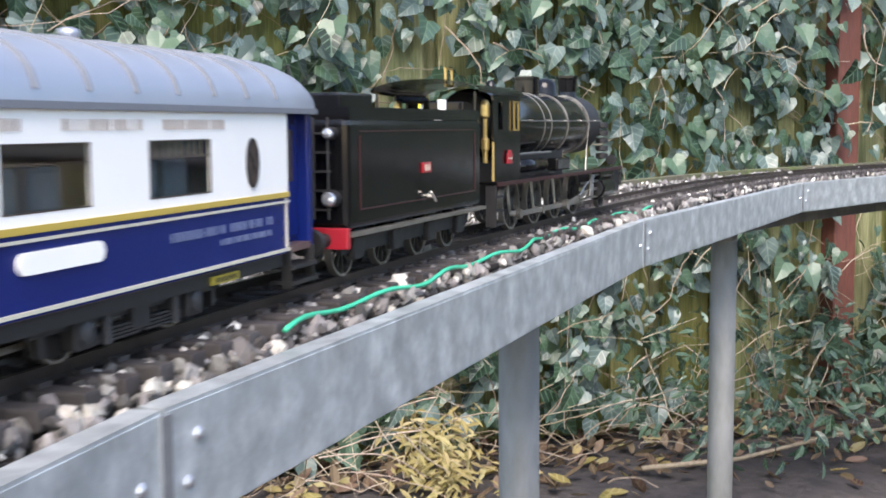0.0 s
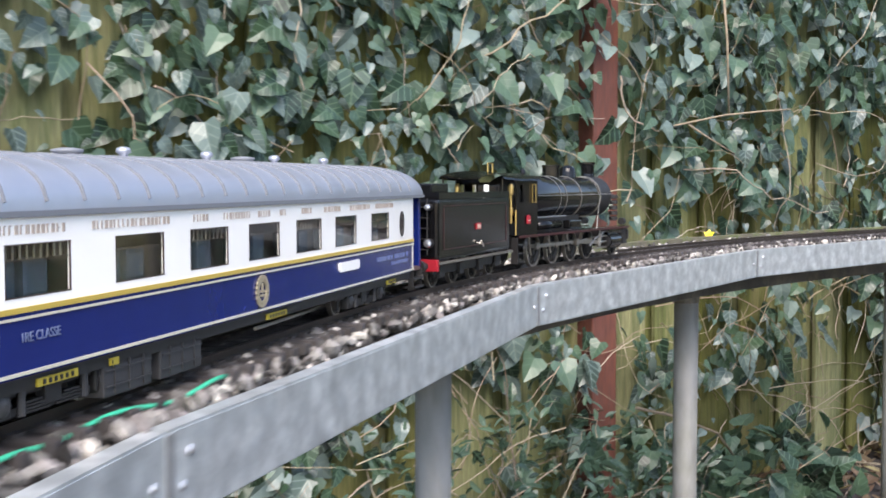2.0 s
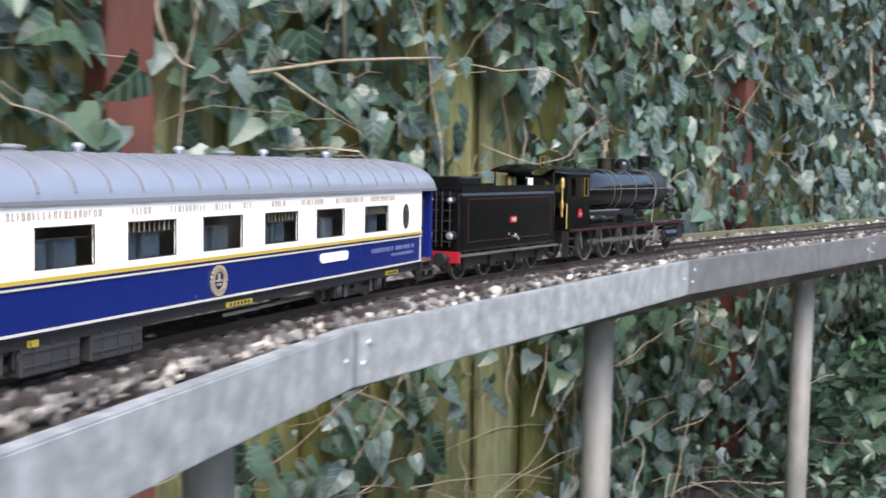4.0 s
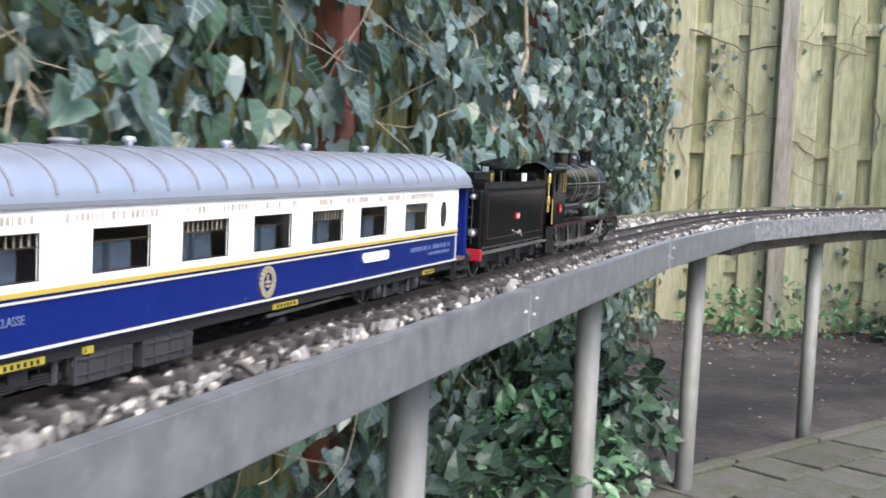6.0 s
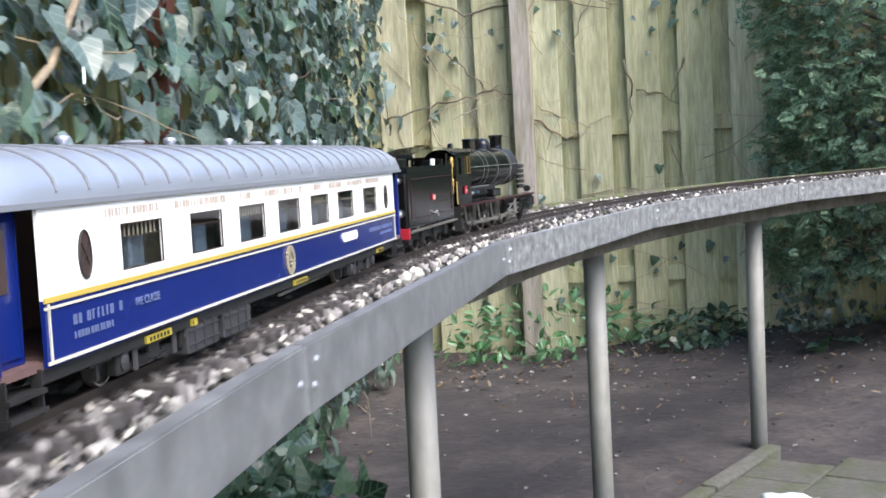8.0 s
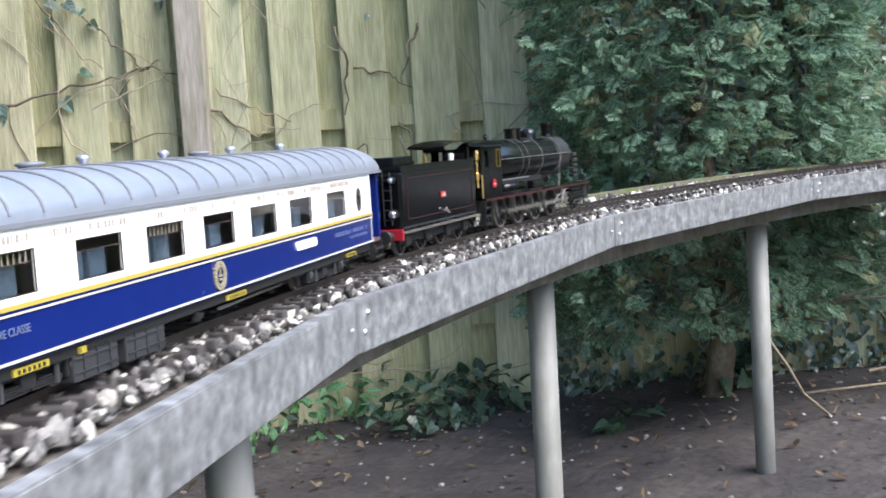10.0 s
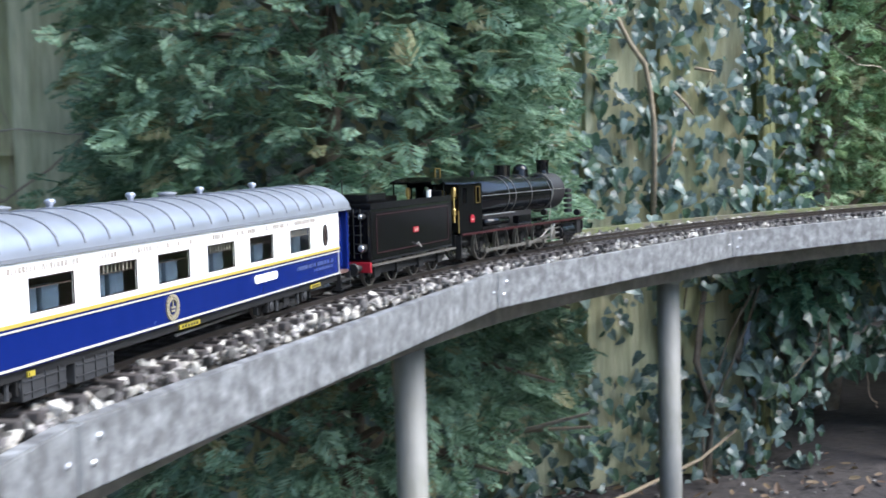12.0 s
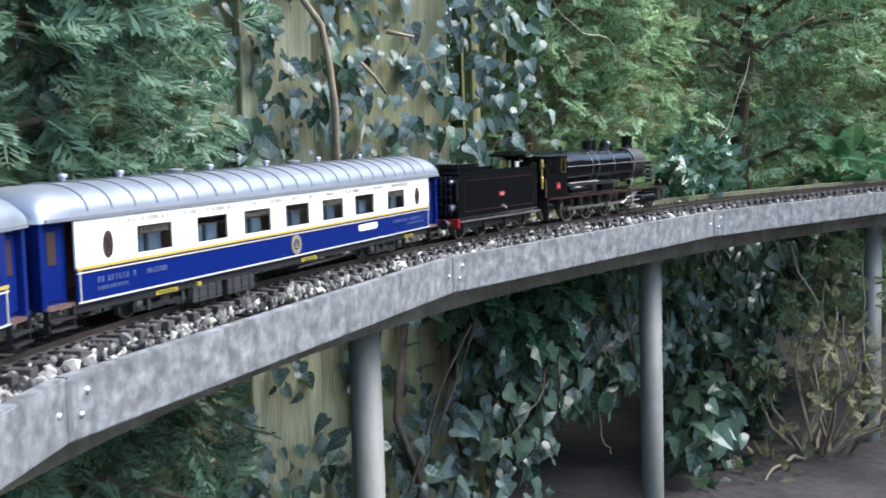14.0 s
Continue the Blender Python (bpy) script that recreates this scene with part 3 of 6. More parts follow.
def window_box(coach, x, z0, z1, w, side, slats=False):
    """One window: frame, pane with its ventilator bar, and the seat back behind it."""
    y = side * (COACH_W / 2)
    win = None
    bm = bmesh.new()
    for c, s in (((x, y - side * 0.0004, z0), (w + 0.001, 0.0012, 0.0006)), ((x, y - side * 0.0004, z1), (w + 0.001, 0.0012, 0.0006)),
                 ((x - w / 2, y - side * 0.0004, (z0 + z1) / 2), (0.0006, 0.0012, z1 - z0)), ((x + w / 2, y - side * 0.0004, (z0 + z1) / 2), (0.0006, 0.0012, z1 - z0)),
                 ((x, y - side * 0.0018, z0 + (z1 - z0) * 0.70), (w, 0.0012, 0.0008))):
        box(bm, c, s)
    win = part("window_frame", bm, FRAME, coach, "dark brown window frame")
    bm = bmesh.new()
    box(bm, (x, y - side * 0.0006, (z0 + z1) / 2), (w, 0.0006, z1 - z0))
    pane = part("pane", bm, GLASS, win)
    pane.visible_shadow = False
    if slats:
        bm = bmesh.new()
        for k in range(9):
            box(bm, (x - w * 0.42 + w * 0.105 * k, y - side * 0.0032, z0 + (z1 - z0) * 0.85), (0.0011, 0.0008, (z1 - z0) * 0.28))
        part("ventilator_slats", bm, GREYWOOD, win)
    if side < 0:
        bm = bmesh.new()
        for k in (-0.28, 0.22):
            box(bm, (x + w * k, y + 0.016, z0 + 0.007), (w * 0.40, 0.012, 0.020), bevel=0.003)
        part("seat_back", bm, CURTAIN, coach, "blue upholstered seat back")


def side_wall(coach, x0, x1, side, cream):
    """The side sheet as strips round real window openings: blue below, cream (or blue) above."""
    y = side * (COACH_W / 2 - 0.001)
    length = x1 - x0
    zb, zt, w, mid = GOLD_Z + 0.0062, GOLD_Z + 0.0318, 0.0585, (x0 + x1) / 2
    bm = bmesh.new()
    box(bm, ((x0 + x1) / 2, y, (FLOOR_Z + GOLD_Z) / 2), (length, 0.002, GOLD_Z - FLOOR_Z))
    part("lower_panel", bm, BLUE, coach, "glossy royal blue lower side panel")
    bm = bmesh.new()
    box(bm, ((x0 + x1) / 2, y, (GOLD_Z + zb) / 2), (length, 0.002, zb - GOLD_Z))
    box(bm, ((x0 + x1) / 2, y, (zt + EAVE_Z) / 2), (length, 0.002, EAVE_Z - zt))
    edges = [x0] + [v for u in WINDOWS for v in (mid + u - w / 2, mid + u + w / 2)] + [x1]
    for a, b in zip(edges[::2], edges[1::2]):
        box(bm, ((a + b) / 2, y, (zb + zt) / 2), (b - a, 0.002, zt - zb))
    part("upper_panel", bm, WHITE if cream else BLUE, coach, "cream enamelled upper side panel" if cream else "")
    for k, u in enumerate(WINDOWS):
        window_box(coach, mid + u, zb, zt, w, side, k % 2 == 0)
    for z, h, m, lab in ((GOLD_Z, 0.0028, GOLD, "gold waist line"), (GOLD_Z - 0.004, 0.0012, PALE_LINE, ""), (FLOOR_Z + 0.002, 0.0016, PALE_LINE, "")):
        bm = bmesh.new()
        box(bm, ((x0 + x1) / 2, y + side * 0.0014, z), (length, 0.0012, h))
        part("trim_line", bm, m, coach, lab)
    for x in (x0 + 0.004, x1 - 0.004):
        bm = bmesh.new()
        box(bm, (x, y + side * 0.0014, (FLOOR_Z + GOLD_Z) / 2), (0.0012, 0.0012, GOLD_Z - FLOOR_Z - 0.004))
        part("trim_line", bm, PALE_LINE, coach)


def crest(coach, x, z, side):
    y = side * (COACH_W / 2 + 0.001)
    bm = bmesh.new()
    for k in range(20):
        a = 6.28319 * k / 20
        box(bm, (0.0105, 0, 0), (0.0028, 0.0014, 0.0026), Matrix.Translation((x, y, z)) @ Matrix.Rotation(a, 4, "Y"))
    for k in range(28):
        a = 6.28319 * k / 28
        box(bm, (0.0078, 0, 0), (0.0014, 0.0012, 0.0019), Matrix.Translation((x, y, z)) @ Matrix.Rotation(a, 4, "Y"))
    box(bm, (x, y, z), (0.0075, 0.0014, 0.0016))
    box(bm, (x, y, z + 0.003), (0.0016, 0.0014, 0.0055))
    box(bm, (x, y, z - 0.003), (0.0055, 0.0014, 0.0016))
    part("crest", bm, CREST, coach, "round gilt crest of plain shapes")


def bars(coach, x0, x1, z, h, side, mat, seed, gap=0.3):
    """A row of upright strokes standing for lettering that is not spelt out."""
    rng = np.random.default_rng(seed)
    bm = bmesh.new()
    x, y = x0, side * (COACH_W / 2 + 0.0003)
    while x < x1:
        w = h * rng.uniform(0.5, 0.75)
        if rng.random() > gap * 0.5:
            box(bm, (x, y, z), (h * 0.17, 0.0008, h))
            if rng.random() < 0.6:
                box(bm, (x + w * 0.62, y, z), (h * 0.13, 0.0008, h))
            box(bm, (x + w * 0.3, y, z + rng.choice([-0.45, 0.45, 0]) * h), (w * 0.45, 0.0008, h * 0.12))
        x += w + h * 0.42
    part("lettering", bm, mat, coach, "worn lettering as plain bars")


def bogie(coach, x):
    b = new("bogie")
    b.parent = coach
    b.matrix_basis = pose(x, 0, 0)
    b["label"] = "black cast bogie"
    for s in (-1, 1):
        bm = bmesh.new()
        box(bm, (0, s * 0.036, 0.0185), (0.165, 0.005, 0.006), bevel=0.001)
        for k in (-1, 1):
            box(bm, (k * 0.048, s * 0.038, 0.0135), (0.015, 0.008, 0.014), bevel=0.0015)
            box(bm, (k * 0.074, s * 0.036, 0.0130), (0.004, 0.005, 0.011))
            for q in range(4):
                box(bm, (k * 0.018, s * 0.0385, 0.0070 + q * 0.0017), (0.030 - q * 0.005, 0.004, 0.0012))
        box(bm, (0, s * 0.037, 0.0085), (0.078, 0.004, 0.004))
        box(bm, (0, s * 0.0375, 0.0140), (0.016, 0.006, 0.012), bevel=0.001)
        part("side_frame", bm, UNDER, b)
        for k in (-1, 1):
            bm = bmesh.new()
            lathe(bm, (k * 0.048, s * 0.042, 0.014), [(0.0055, 0), (0.0055, 0.001 * s), (0.002, 0.0026 * s)], 12, "y")
            part("axlebox_cover", bm, GREYBOX, b)
            bm = bmesh.new()
            tube(bm, (k * 0.030, s * 0.0405, 0.006), (k * 0.030, s * 0.0405, 0.020), 0.0022, n=8)
            part("spring", bm, GREYBOX, b)
    return [wheel_pair("wheelset", b, k * 0.048, 0.0165, disc=True) for k in (-1, 1)]


def make_coach(name, label, cream):
    coach = tagged(new(name), label, "railway coach")
    half = COACH_LEN / 2
    for side in (-1, 1):
        side_wall(coach, -half, half, side, cream)
        # oval windows near both ends
        if cream:
            for x in (-0.373, 0.373):
                bm = bmesh.new()
                ring = []
                for k in range(24):
                    a = 6.28319 * k / 24
                    ring.append(bm.verts.new((x + 0.0068 * math.cos(a), side * (COACH_W / 2 + 0.0006), GOLD_Z + 0.0190 + 0.0125 * math.sin(a))))
                bm.faces.new(ring)
                r = bmesh.ops.extrude_face_region(bm, geom=bm.faces[:])
                for v in [g for g in r["geom"] if isinstance(g, bmesh.types.BMVert)]:
                    v.co.y -= side * 0.003
                bmesh.ops.recalc_face_normals(bm, faces=bm.faces)
                oval = part("oval_window", bm, FRAME, coach, "oval dark leaded window")
                bm = bmesh.new()
                rope(bm, [(x + 0.0069 * math.cos(6.28319 * k / 28), side * (COACH_W / 2 + 0.0008), GOLD_Z + 0.0190 + 0.0126 * math.sin(6.28319 * k / 28)) for k in range(29)], 0.0006, 0.0006, 5)
                for k in (-1, 1):
                    box(bm, (0, 0, 0), (0.014, 0.001, 0.0004), Matrix.Translation((x, side * (COACH_W / 2 + 0.0008), GOLD_Z + 0.0190)) @ Matrix.Rotation(k * 1.0, 4, "Y"))
                part("oval_rim", bm, UNDER, oval)
        crest(coach, -0.008, (FLOOR_Z + GOLD_Z) / 2 - 0.001, side)
        bm = bmesh.new()
        box(bm, (0.198, side * (COACH_W / 2 + 0.0008), 0.0480), (0.050, 0.0014, 0.0086))
        for k in (-1, 1):
            tube(bm, (0.198 + k * 0.025, side * (COACH_W / 2 + 0.0001), 0.0480), (0.198 + k * 0.025, side * (COACH_W / 2 + 0.0014), 0.0480), 0.0043, n=16)
        part("destination_plate", bm, WHITE, coach, "blank white route plate with rounded ends")
        bars(coach, 0.285, half - 0.025, 0.0475, 0.0042, side, LETTER_DIM, 3)
        bars(coach, 0.335, half - 0.025, 0.0410, 0.0030, side, LETTER_DIM, 4)
        bars(coach, -half + 0.03, -half + 0.085, 0.0475, 0.0052, side, LETTER_DIM, 5)
        bars(coach, -half + 0.03, -half + 0.075, 0.0395, 0.0036, side, LETTER_DIM, 7)
        words = bpy.data.curves.new("class_lettering", "FONT")
        words.body, words.size, words.extrude, words.align_x = "1RE CLASSE", 0.0070, 0.0003, "LEFT"
        words.materials.append(LETTER_DIM)
        txt = new("class_lettering", words)
        txt.parent = coach
        sx = -half + 0.105 if side < 0 else -half + 0.145
        txt.matrix_basis = pose(sx, side * (COACH_W / 2 + 0.0004), 0.0445, 90, 0, 0 if side < 0 else 180)
        if cream:
            for a, b, sd in ((-0.345, -0.272, 11), (-0.245, -0.156, 12), (-0.120, -0.100, 13), (-0.073, -0.028, 14), (-0.012, 0.009, 15), (0.031, 0.046, 16), (0.078, 0.100, 17),
                             (0.132, 0.176, 18), (0.202, 0.259, 19), (0.281, 0.342, 20)):
                bars(coach, a, b, EAVE_Z - 0.0070, 0.0046, side, LETTER, sd, 0.0)
    # roof: a barrel with rounded ends, and its seams
    bm = bmesh.new()
    ends = half + 0.048
    xs = [-ends, -ends + 0.006, -ends + 0.016, -ends + 0.03] + [-half + COACH_LEN * k / 12 for k in range(13)] + [ends - 0.03, ends - 0.016, ends - 0.006, ends]
    rings = []
    for x in xs:
        d = (ends - abs(x)) / 0.03
        drop = 1.0 if d >= 1 else math.sqrt(max(0.0, 1 - (1 - d) ** 2)) * 0.62 + 0.38
        ring = []
        for k in range(19):
            a = math.pi * k / 18
            ring.append(bm.verts.new((x, math.cos(a) * (COACH_W / 2 + 0.0022) * (0.86 + 0.14 * drop), EAVE_Z - 0.001 + (CROWN_Z - EAVE_Z) * (math.sin(a) ** 0.72) * drop)))
        rings.append(ring)
    for a, b in zip(rings[:-1], rings[1:]):
        for k in range(18):
            bm.faces.new((a[k], b[k], b[k + 1], a[k + 1]))
    bm.faces.new(rings[0])
    bm.faces.new(rings[-1][::-1])
    bmesh.ops.recalc_face_normals(bm, faces=bm.faces)
    roof = part("roof", bm, ROOF, coach, "silver-grey ribbed metal roof", smooth=True)
    for q in range(23):
        x = -half + COACH_LEN * (q + 0.5) / 23
        bm = bmesh.new()
        pts = []
        for k in range(15):
            a = 0.12 + (math.pi - 0.24) * k / 14
            pts.append((x, math.cos(a) * (COACH_W / 2 + 0.0024), EAVE_Z - 0.0006 + (CROWN_Z - EAVE_Z) * (math.sin(a) ** 0.72)))
        rope(bm, pts, 0.0012, 0.0012, 5)
        part("seam", bm, SEAM, roof)
    bm = bmesh.new()
    for s in (-1, 1):
        box(bm, (0, s * (COACH_W / 2 + 0.0016), EAVE_Z + 0.0006), (COACH_LEN + 0.08, 0.0016, 0.003))
    part("gutter", bm, SEAM, roof)
    for x, wide in ((-0.36, 0), (-0.27, 0), (-0.17, 1), (-0.10, 0), (0.03, 0), (0.10, 1), (0.17, 0), (0.30, 0)):
        bm = bmesh.new()
        if wide:
            lathe(bm, (x, 0.010, CROWN_Z - 0.002), [(0.008, 0), (0.008, 0.003), (0.010, 0.004), (0.010, 0.0055), (0.004, 0.0065)], 14)
        else:
            lathe(bm, (x, 0.010, CROWN_Z - 0.002), [(0.003, 0), (0.003, 0.004), (0.0052, 0.0055), (0.0046, 0.008), (0.002, 0.009)], 14)
        part("ventilator", bm, SEAM if wide else ROOF, roof, smooth=True)
    # inside: floor, far wall lining, ceiling stays open to the roof
    bm = bmesh.new()
    box(bm, (0, 0, FLOOR_Z + 0.001), (COACH_LEN + 0.08, COACH_W - 0.006, 0.004))
    part("floor_plate", bm, INNER, coach)
    bm = bmesh.new()
    box(bm, (0, 0.012, FLOOR_Z + 0.045), (COACH_LEN - 0.02, 0.002, 0.075))
    part("corridor_wall", bm, INNER, coach, "dark panelled corridor wall")
    # recessed vestibules with doors, bellows and buffers at both ends
    for e in (-1, 1):
        x = e * (half + 0.022)
        bm = bmesh.new()
        box(bm, (x, 0, (FLOOR_Z + EAVE_Z) / 2 + 0.002), (0.044, COACH_W - 0.022, EAVE_Z - FLOOR_Z), bevel=0.002)
        vest = part("vestibule", bm, BLUE, coach, "recessed royal blue entrance vestibule")
        for side in (-1, 1):
            y = side * (COACH_W / 2 - 0.0105)
            bm = bmesh.new()
            box(bm, (x, y, FLOOR_Z + 0.040), (0.030, 0.002, 0.066), bevel=0.0006)
            part("entrance_door", bm, BLUE, vest)
            bm = bmesh.new()
            box(bm, (x, y + side * 0.0012, FLOOR_Z + 0.054), (0.012, 0.001, 0.030), bevel=0.0003)
            part("door_window", bm, FRAME, vest)
            bm = bmesh.new()
            tube(bm, (x + e * 0.020, y + side * 0.003, FLOOR_Z + 0.014), (x + e * 0.020, y + side * 0.003, FLOOR_Z + 0.062), 0.0011, n=6)
            part("grab_rail", bm, STEEL, vest)
            bm = bmesh.new()
            for z in (0.009, 0.018):
                box(bm, (x, side * (COACH_W / 2 - 0.006), z), (0.036, 0.014, 0.0022))
            box(bm, (x - 0.017, side * (COACH_W / 2 - 0.004), 0.017), (0.0016, 0.006, 0.022))
            box(bm, (x + 0.017, side * (COACH_W / 2 - 0.004), 0.017), (0.0016, 0.006, 0.022))
            part("entrance_step", bm, UNDER, vest)
        bm = bmesh.new()
        for side in (-1, 1):
            box(bm, (e * (half + 0.0405), side * 0.0345, (FLOOR_Z + EAVE_Z) / 2 + 0.001), (0.007, 0.023, EAVE_Z - FLOOR_Z + 0.002), bevel=0.0012)
        box(bm, (e * (half + 0.0405), 0, EAVE_Z + 0.004), (0.0068, 0.082, 0.010), bevel=0.002)
        part("end_wall", bm, BLUE, coach, "royal blue coach end wall")
        bm = bmesh.new()
        for k in range(4):
            box(bm, (e * (half + 0.046 + k * 0.003), 0, FLOOR_Z + 0.038), (0.002, 0.044 - (k % 2) * 0.004, 0.070 - (k % 2) * 0.004), bevel=0.0006)
        part("gangway_bellows", bm, BLUE if cream else UNDER, coach)
        for s in (-1, 1):
            bm = bmesh.new()
            lathe(bm, (0, 0, 0), [(0.0035, 0), (0.0035, 0.012), (0.0022, 0.012), (0.0022, 0.019), (0.0075, 0.019), (0.0065, 0.0215)], 14)
            part("buffer", bm, UNDER, coach, at=pose(e * (half + 0.040), s * 0.031, 0.026, 0, 90 * e, 0))
    # solebar, battery boxes, yellow panels, brake gear, bogies
    for s in (-1, 1):
        bm = bmesh.new()
        box(bm, (0, s * 0.043, FLOOR_Z - 0.004), (COACH_LEN, 0.004, 0.008))
        part("solebar", bm, UNDER, coach)
        for x, w in ((-0.200, 0.057), (-0.131, 0.058)):
            bm = bmesh.new()
            box(bm, (x, s * 0.036, 0.0120), (w, 0.018, 0.020), bevel=0.0012)
            for k in (-0.3, 0, 0.3):
                box(bm, (x + k * w, s * 0.0455, 0.0125), (0.001, 0.0012, 0.018))
            for z in (0.008, 0.017):
                box(bm, (x, s * 0.0455, z), (w * 0.95, 0.0012, 0.0009))
            part("battery_box", bm, GREYBOX, coach)
        for x, w in ((-0.277, 0.038), (-0.2185, 0.009), (0.030, 0.040), (0.345, 0.030)):
            bm = bmesh.new()
            box(bm, (x, s * 0.0458, FLOOR_Z - 0.0055), (w, 0.0016, 0.0042))
            pl = part("yellow_panel", bm, YELLOWP, coach, "yellow plate with dark marks")
            bm = bmesh.new()
            for k in range(6 if w > 0.02 else 1):
                box(bm, (x - w * 0.36 + w * 0.14 * k, s * 0.0468, FLOOR_Z - 0.0055), (w * 0.06, 0.0006, 0.0024))
            part("mark", bm, UNDER, pl)
    bm = bmesh.new()
    tube(bm, (0.05, -0.02, 0.008), (0.30, -0.012, 0.008), 0.0016, n=6)
    tube(bm, (0.05, 0.02, 0.008), (0.30, 0.012, 0.008), 0.0016, n=6)
    part("brake_rod", bm, STEEL, coach)
    bm = bmesh.new()
    tube(bm, (-0.19, -0.03, 0.012), (-0.19, 0.03, 0.012), 0.007, n=12)
    part("air_tank", bm, UNDER, coach)
    axles = bogie(coach, BOGIE_X) + bogie(coach, -BOGIE_X)
    return coach, axles


COACH, COACH_AXLES = make_coach("pullman_coach", "cream and royal blue model coach with silver roof on rails", True)
COACH["label"] = "cream and royal blue model railway coach with silver roof"
COACH2, COACH2_AXLES = make_coach("sleeping_coach", "all-blue model railway coach with gold waist line, silver roof", False)
COACH.name = "passenger_coach"

LOCO_LEN = 0.745


def lx(u):
    """Place along engine and tender, 0 at the tender's rear beam, 1 at the front beam."""
    return u * LOCO_LEN


def make_tender():
    t = tagged(new("tender"), "glossy black model steam tender with maroon lining", "tender")
    x0, x1 = lx(0.018), lx(0.382)
    w, z0, z1 = 0.092, 0.033, 0.103
    bm = bmesh.new()
    box(bm, ((x0 + x1) / 2, 0, (z0 + z1) / 2), (x1 - x0, w, z1 - z0), bevel=0.004)
    tank = part("tank", bm, BLACK, t, "glossy black tender tank")
    bm = bmesh.new()
    for s in (-1, 1):
        box(bm, ((x0 + x1) / 2, s * (w / 2 - 0.001), z1 + 0.0035), (x1 - x0 - 0.006, 0.002, 0.008))
    box(bm, (x0 + 0.004, 0, z1 + 0.0035), (0.002, w - 0.004, 0.008))
    part("coal_rail", bm, BLACK, tank)
    for s in (-1, 1):
        y = s * (w / 2 + 0.0004)
        bm = bmesh.new()
        for z in (z0 + 0.012, z1 - 0.008):
            box(bm, ((x0 + x1) / 2, y, z), (x1 - x0 - 0.036, 0.0008, 0.0009))
        for x in (x0 + 0.018, x1 - 0.018):
            box(bm, (x, y, (z0 + z1) / 2 + 0.001), (0.0009, 0.0008, z1 - z0 - 0.023))
        part("lining", bm, MAROON, tank, "thin maroon lining")
        bm = bmesh.new()
        box(bm, (x0 + 0.138, y + s * 0.0006, z1 - 0.035), (0.017, 0.0016, 0.0075), bevel=0.0004)
        pl = part("number_plate", bm, RED, tank, "small red plate with plain bars")
        bm = bmesh.new()
        for k in (-1, 0, 1):
            box(bm, (x0 + 0.138 + k * 0.004, y + s * 0.0016, z1 - 0.035), (0.0016, 0.0006, 0.0045))
        part("mark", bm, PALE_LINE, pl)
        bm = bmesh.new()
        box(bm, ((x0 + x1) / 2, s * 0.046, z0 - 0.003), (x1 - x0 + 0.006, 0.007, 0.0025))
        part("footplate_edge", bm, STEEL_DIM, t)
        bm = bmesh.new()
        tube(bm, (x0 + 0.142, y, z0 + 0.014), (x0 + 0.142, y + s * 0.004, z0 + 0.014), 0.0014, n=8)
        tube(bm, (x0 + 0.138, y + s * 0.004, z0 + 0.017), (x0 + 0.148, y + s * 0.004, z0 + 0.010), 0.0011, n=6)
        part("tap", bm, STEEL, t)
        bm = bmesh.new()
        box(bm, ((x0 + x1) / 2, s * 0.034, 0.022), (x1 - x0 - 0.02, 0.004, 0.012))
        for k in range(4):
            x = lx((0.058, 0.150, 0.245, 0.335)[k])
            box(bm, (x, s * 0.037, 0.019), (0.016, 0.006, 0.014), bevel=0.001)
            for q in range(3):
                box(bm, (x, s * 0.039, 0.028 + q * 0.0016), (0.030 - q * 0.006, 0.004, 0.0011))
        part("side_frame", bm, UNDER, t)
    bm = bmesh.new()
    box(bm, (x0 - 0.004, 0, 0.028), (0.005, 0.096, 0.0135), bevel=0.001)
    part("rear_buffer_beam", bm, RED, t, "bright red buffer beam")
    for s in (-1, 1):
        bm = bmesh.new()
        lathe(bm, (0, 0, 0), [(0.0045, 0), (0.0040, 0.011), (0.0022, 0.011), (0.0022, 0.017), (0.0085, 0.017), (0.0075, 0.0195)], 16)
        part("buffer", bm, UNDER, t, at=pose(x0 - 0.006, s * 0.032, 0.027, 0, -90, 0))
        for z, r in ((0.094, 0.0040), (0.053, 0.0054)):
            if s < 0 or z < 0.06:
                bm = bmesh.new()
                tube(bm, (x0 + 0.002, s * 0.036, z), (x0 - 0.008, s * 0.036, z), r, n=16)
                lamp = part("rear_lamp", bm, UNDER, t)
                bm = bmesh.new()
                lathe(bm, (x0 - 0.0082, s * 0.036, z), [(r * 0.85, 0), (r * 0.7, -0.0012), (r * 0.2, -0.002)], 16, "x")
                part("lens", bm, LENS, lamp, "clear round lens")
    bm = bmesh.new()
    tube(bm, (x0 - 0.006, 0, 0.024), (x0 - 0.028, 0, 0.022), 0.002, n=8)
    for k in range(3):
        lathe(bm, (x0 - 0.012 - k * 0.006, 0, 0.022), [(0.002, -0.002), (0.004, 0), (0.002, 0.002)], 10, "x")
    tube(bm, (x0 - 0.006, 0.012, 0.026), (x0 - 0.022, 0.014, 0.012), 0.0018, n=8)
    part("coupling", bm, UNDER, t)
    for y in (-0.030, -0.012):
        bm = bmesh.new()
        for k in range(5):
            box(bm, (x0 - 0.004, y, 0.046 + k * 0.012), (0.006, 0.010, 0.0012))
        tube(bm, (x0 - 0.006, y - 0.005, 0.040), (x0 - 0.006, y - 0.005, 0.104), 0.0008, n=6)
        tube(bm, (x0 - 0.006, y + 0.005, 0.040), (x0 - 0.006, y + 0.005, 0.104), 0.0008, n=6)
        part("ladder", bm, UNDER, t)
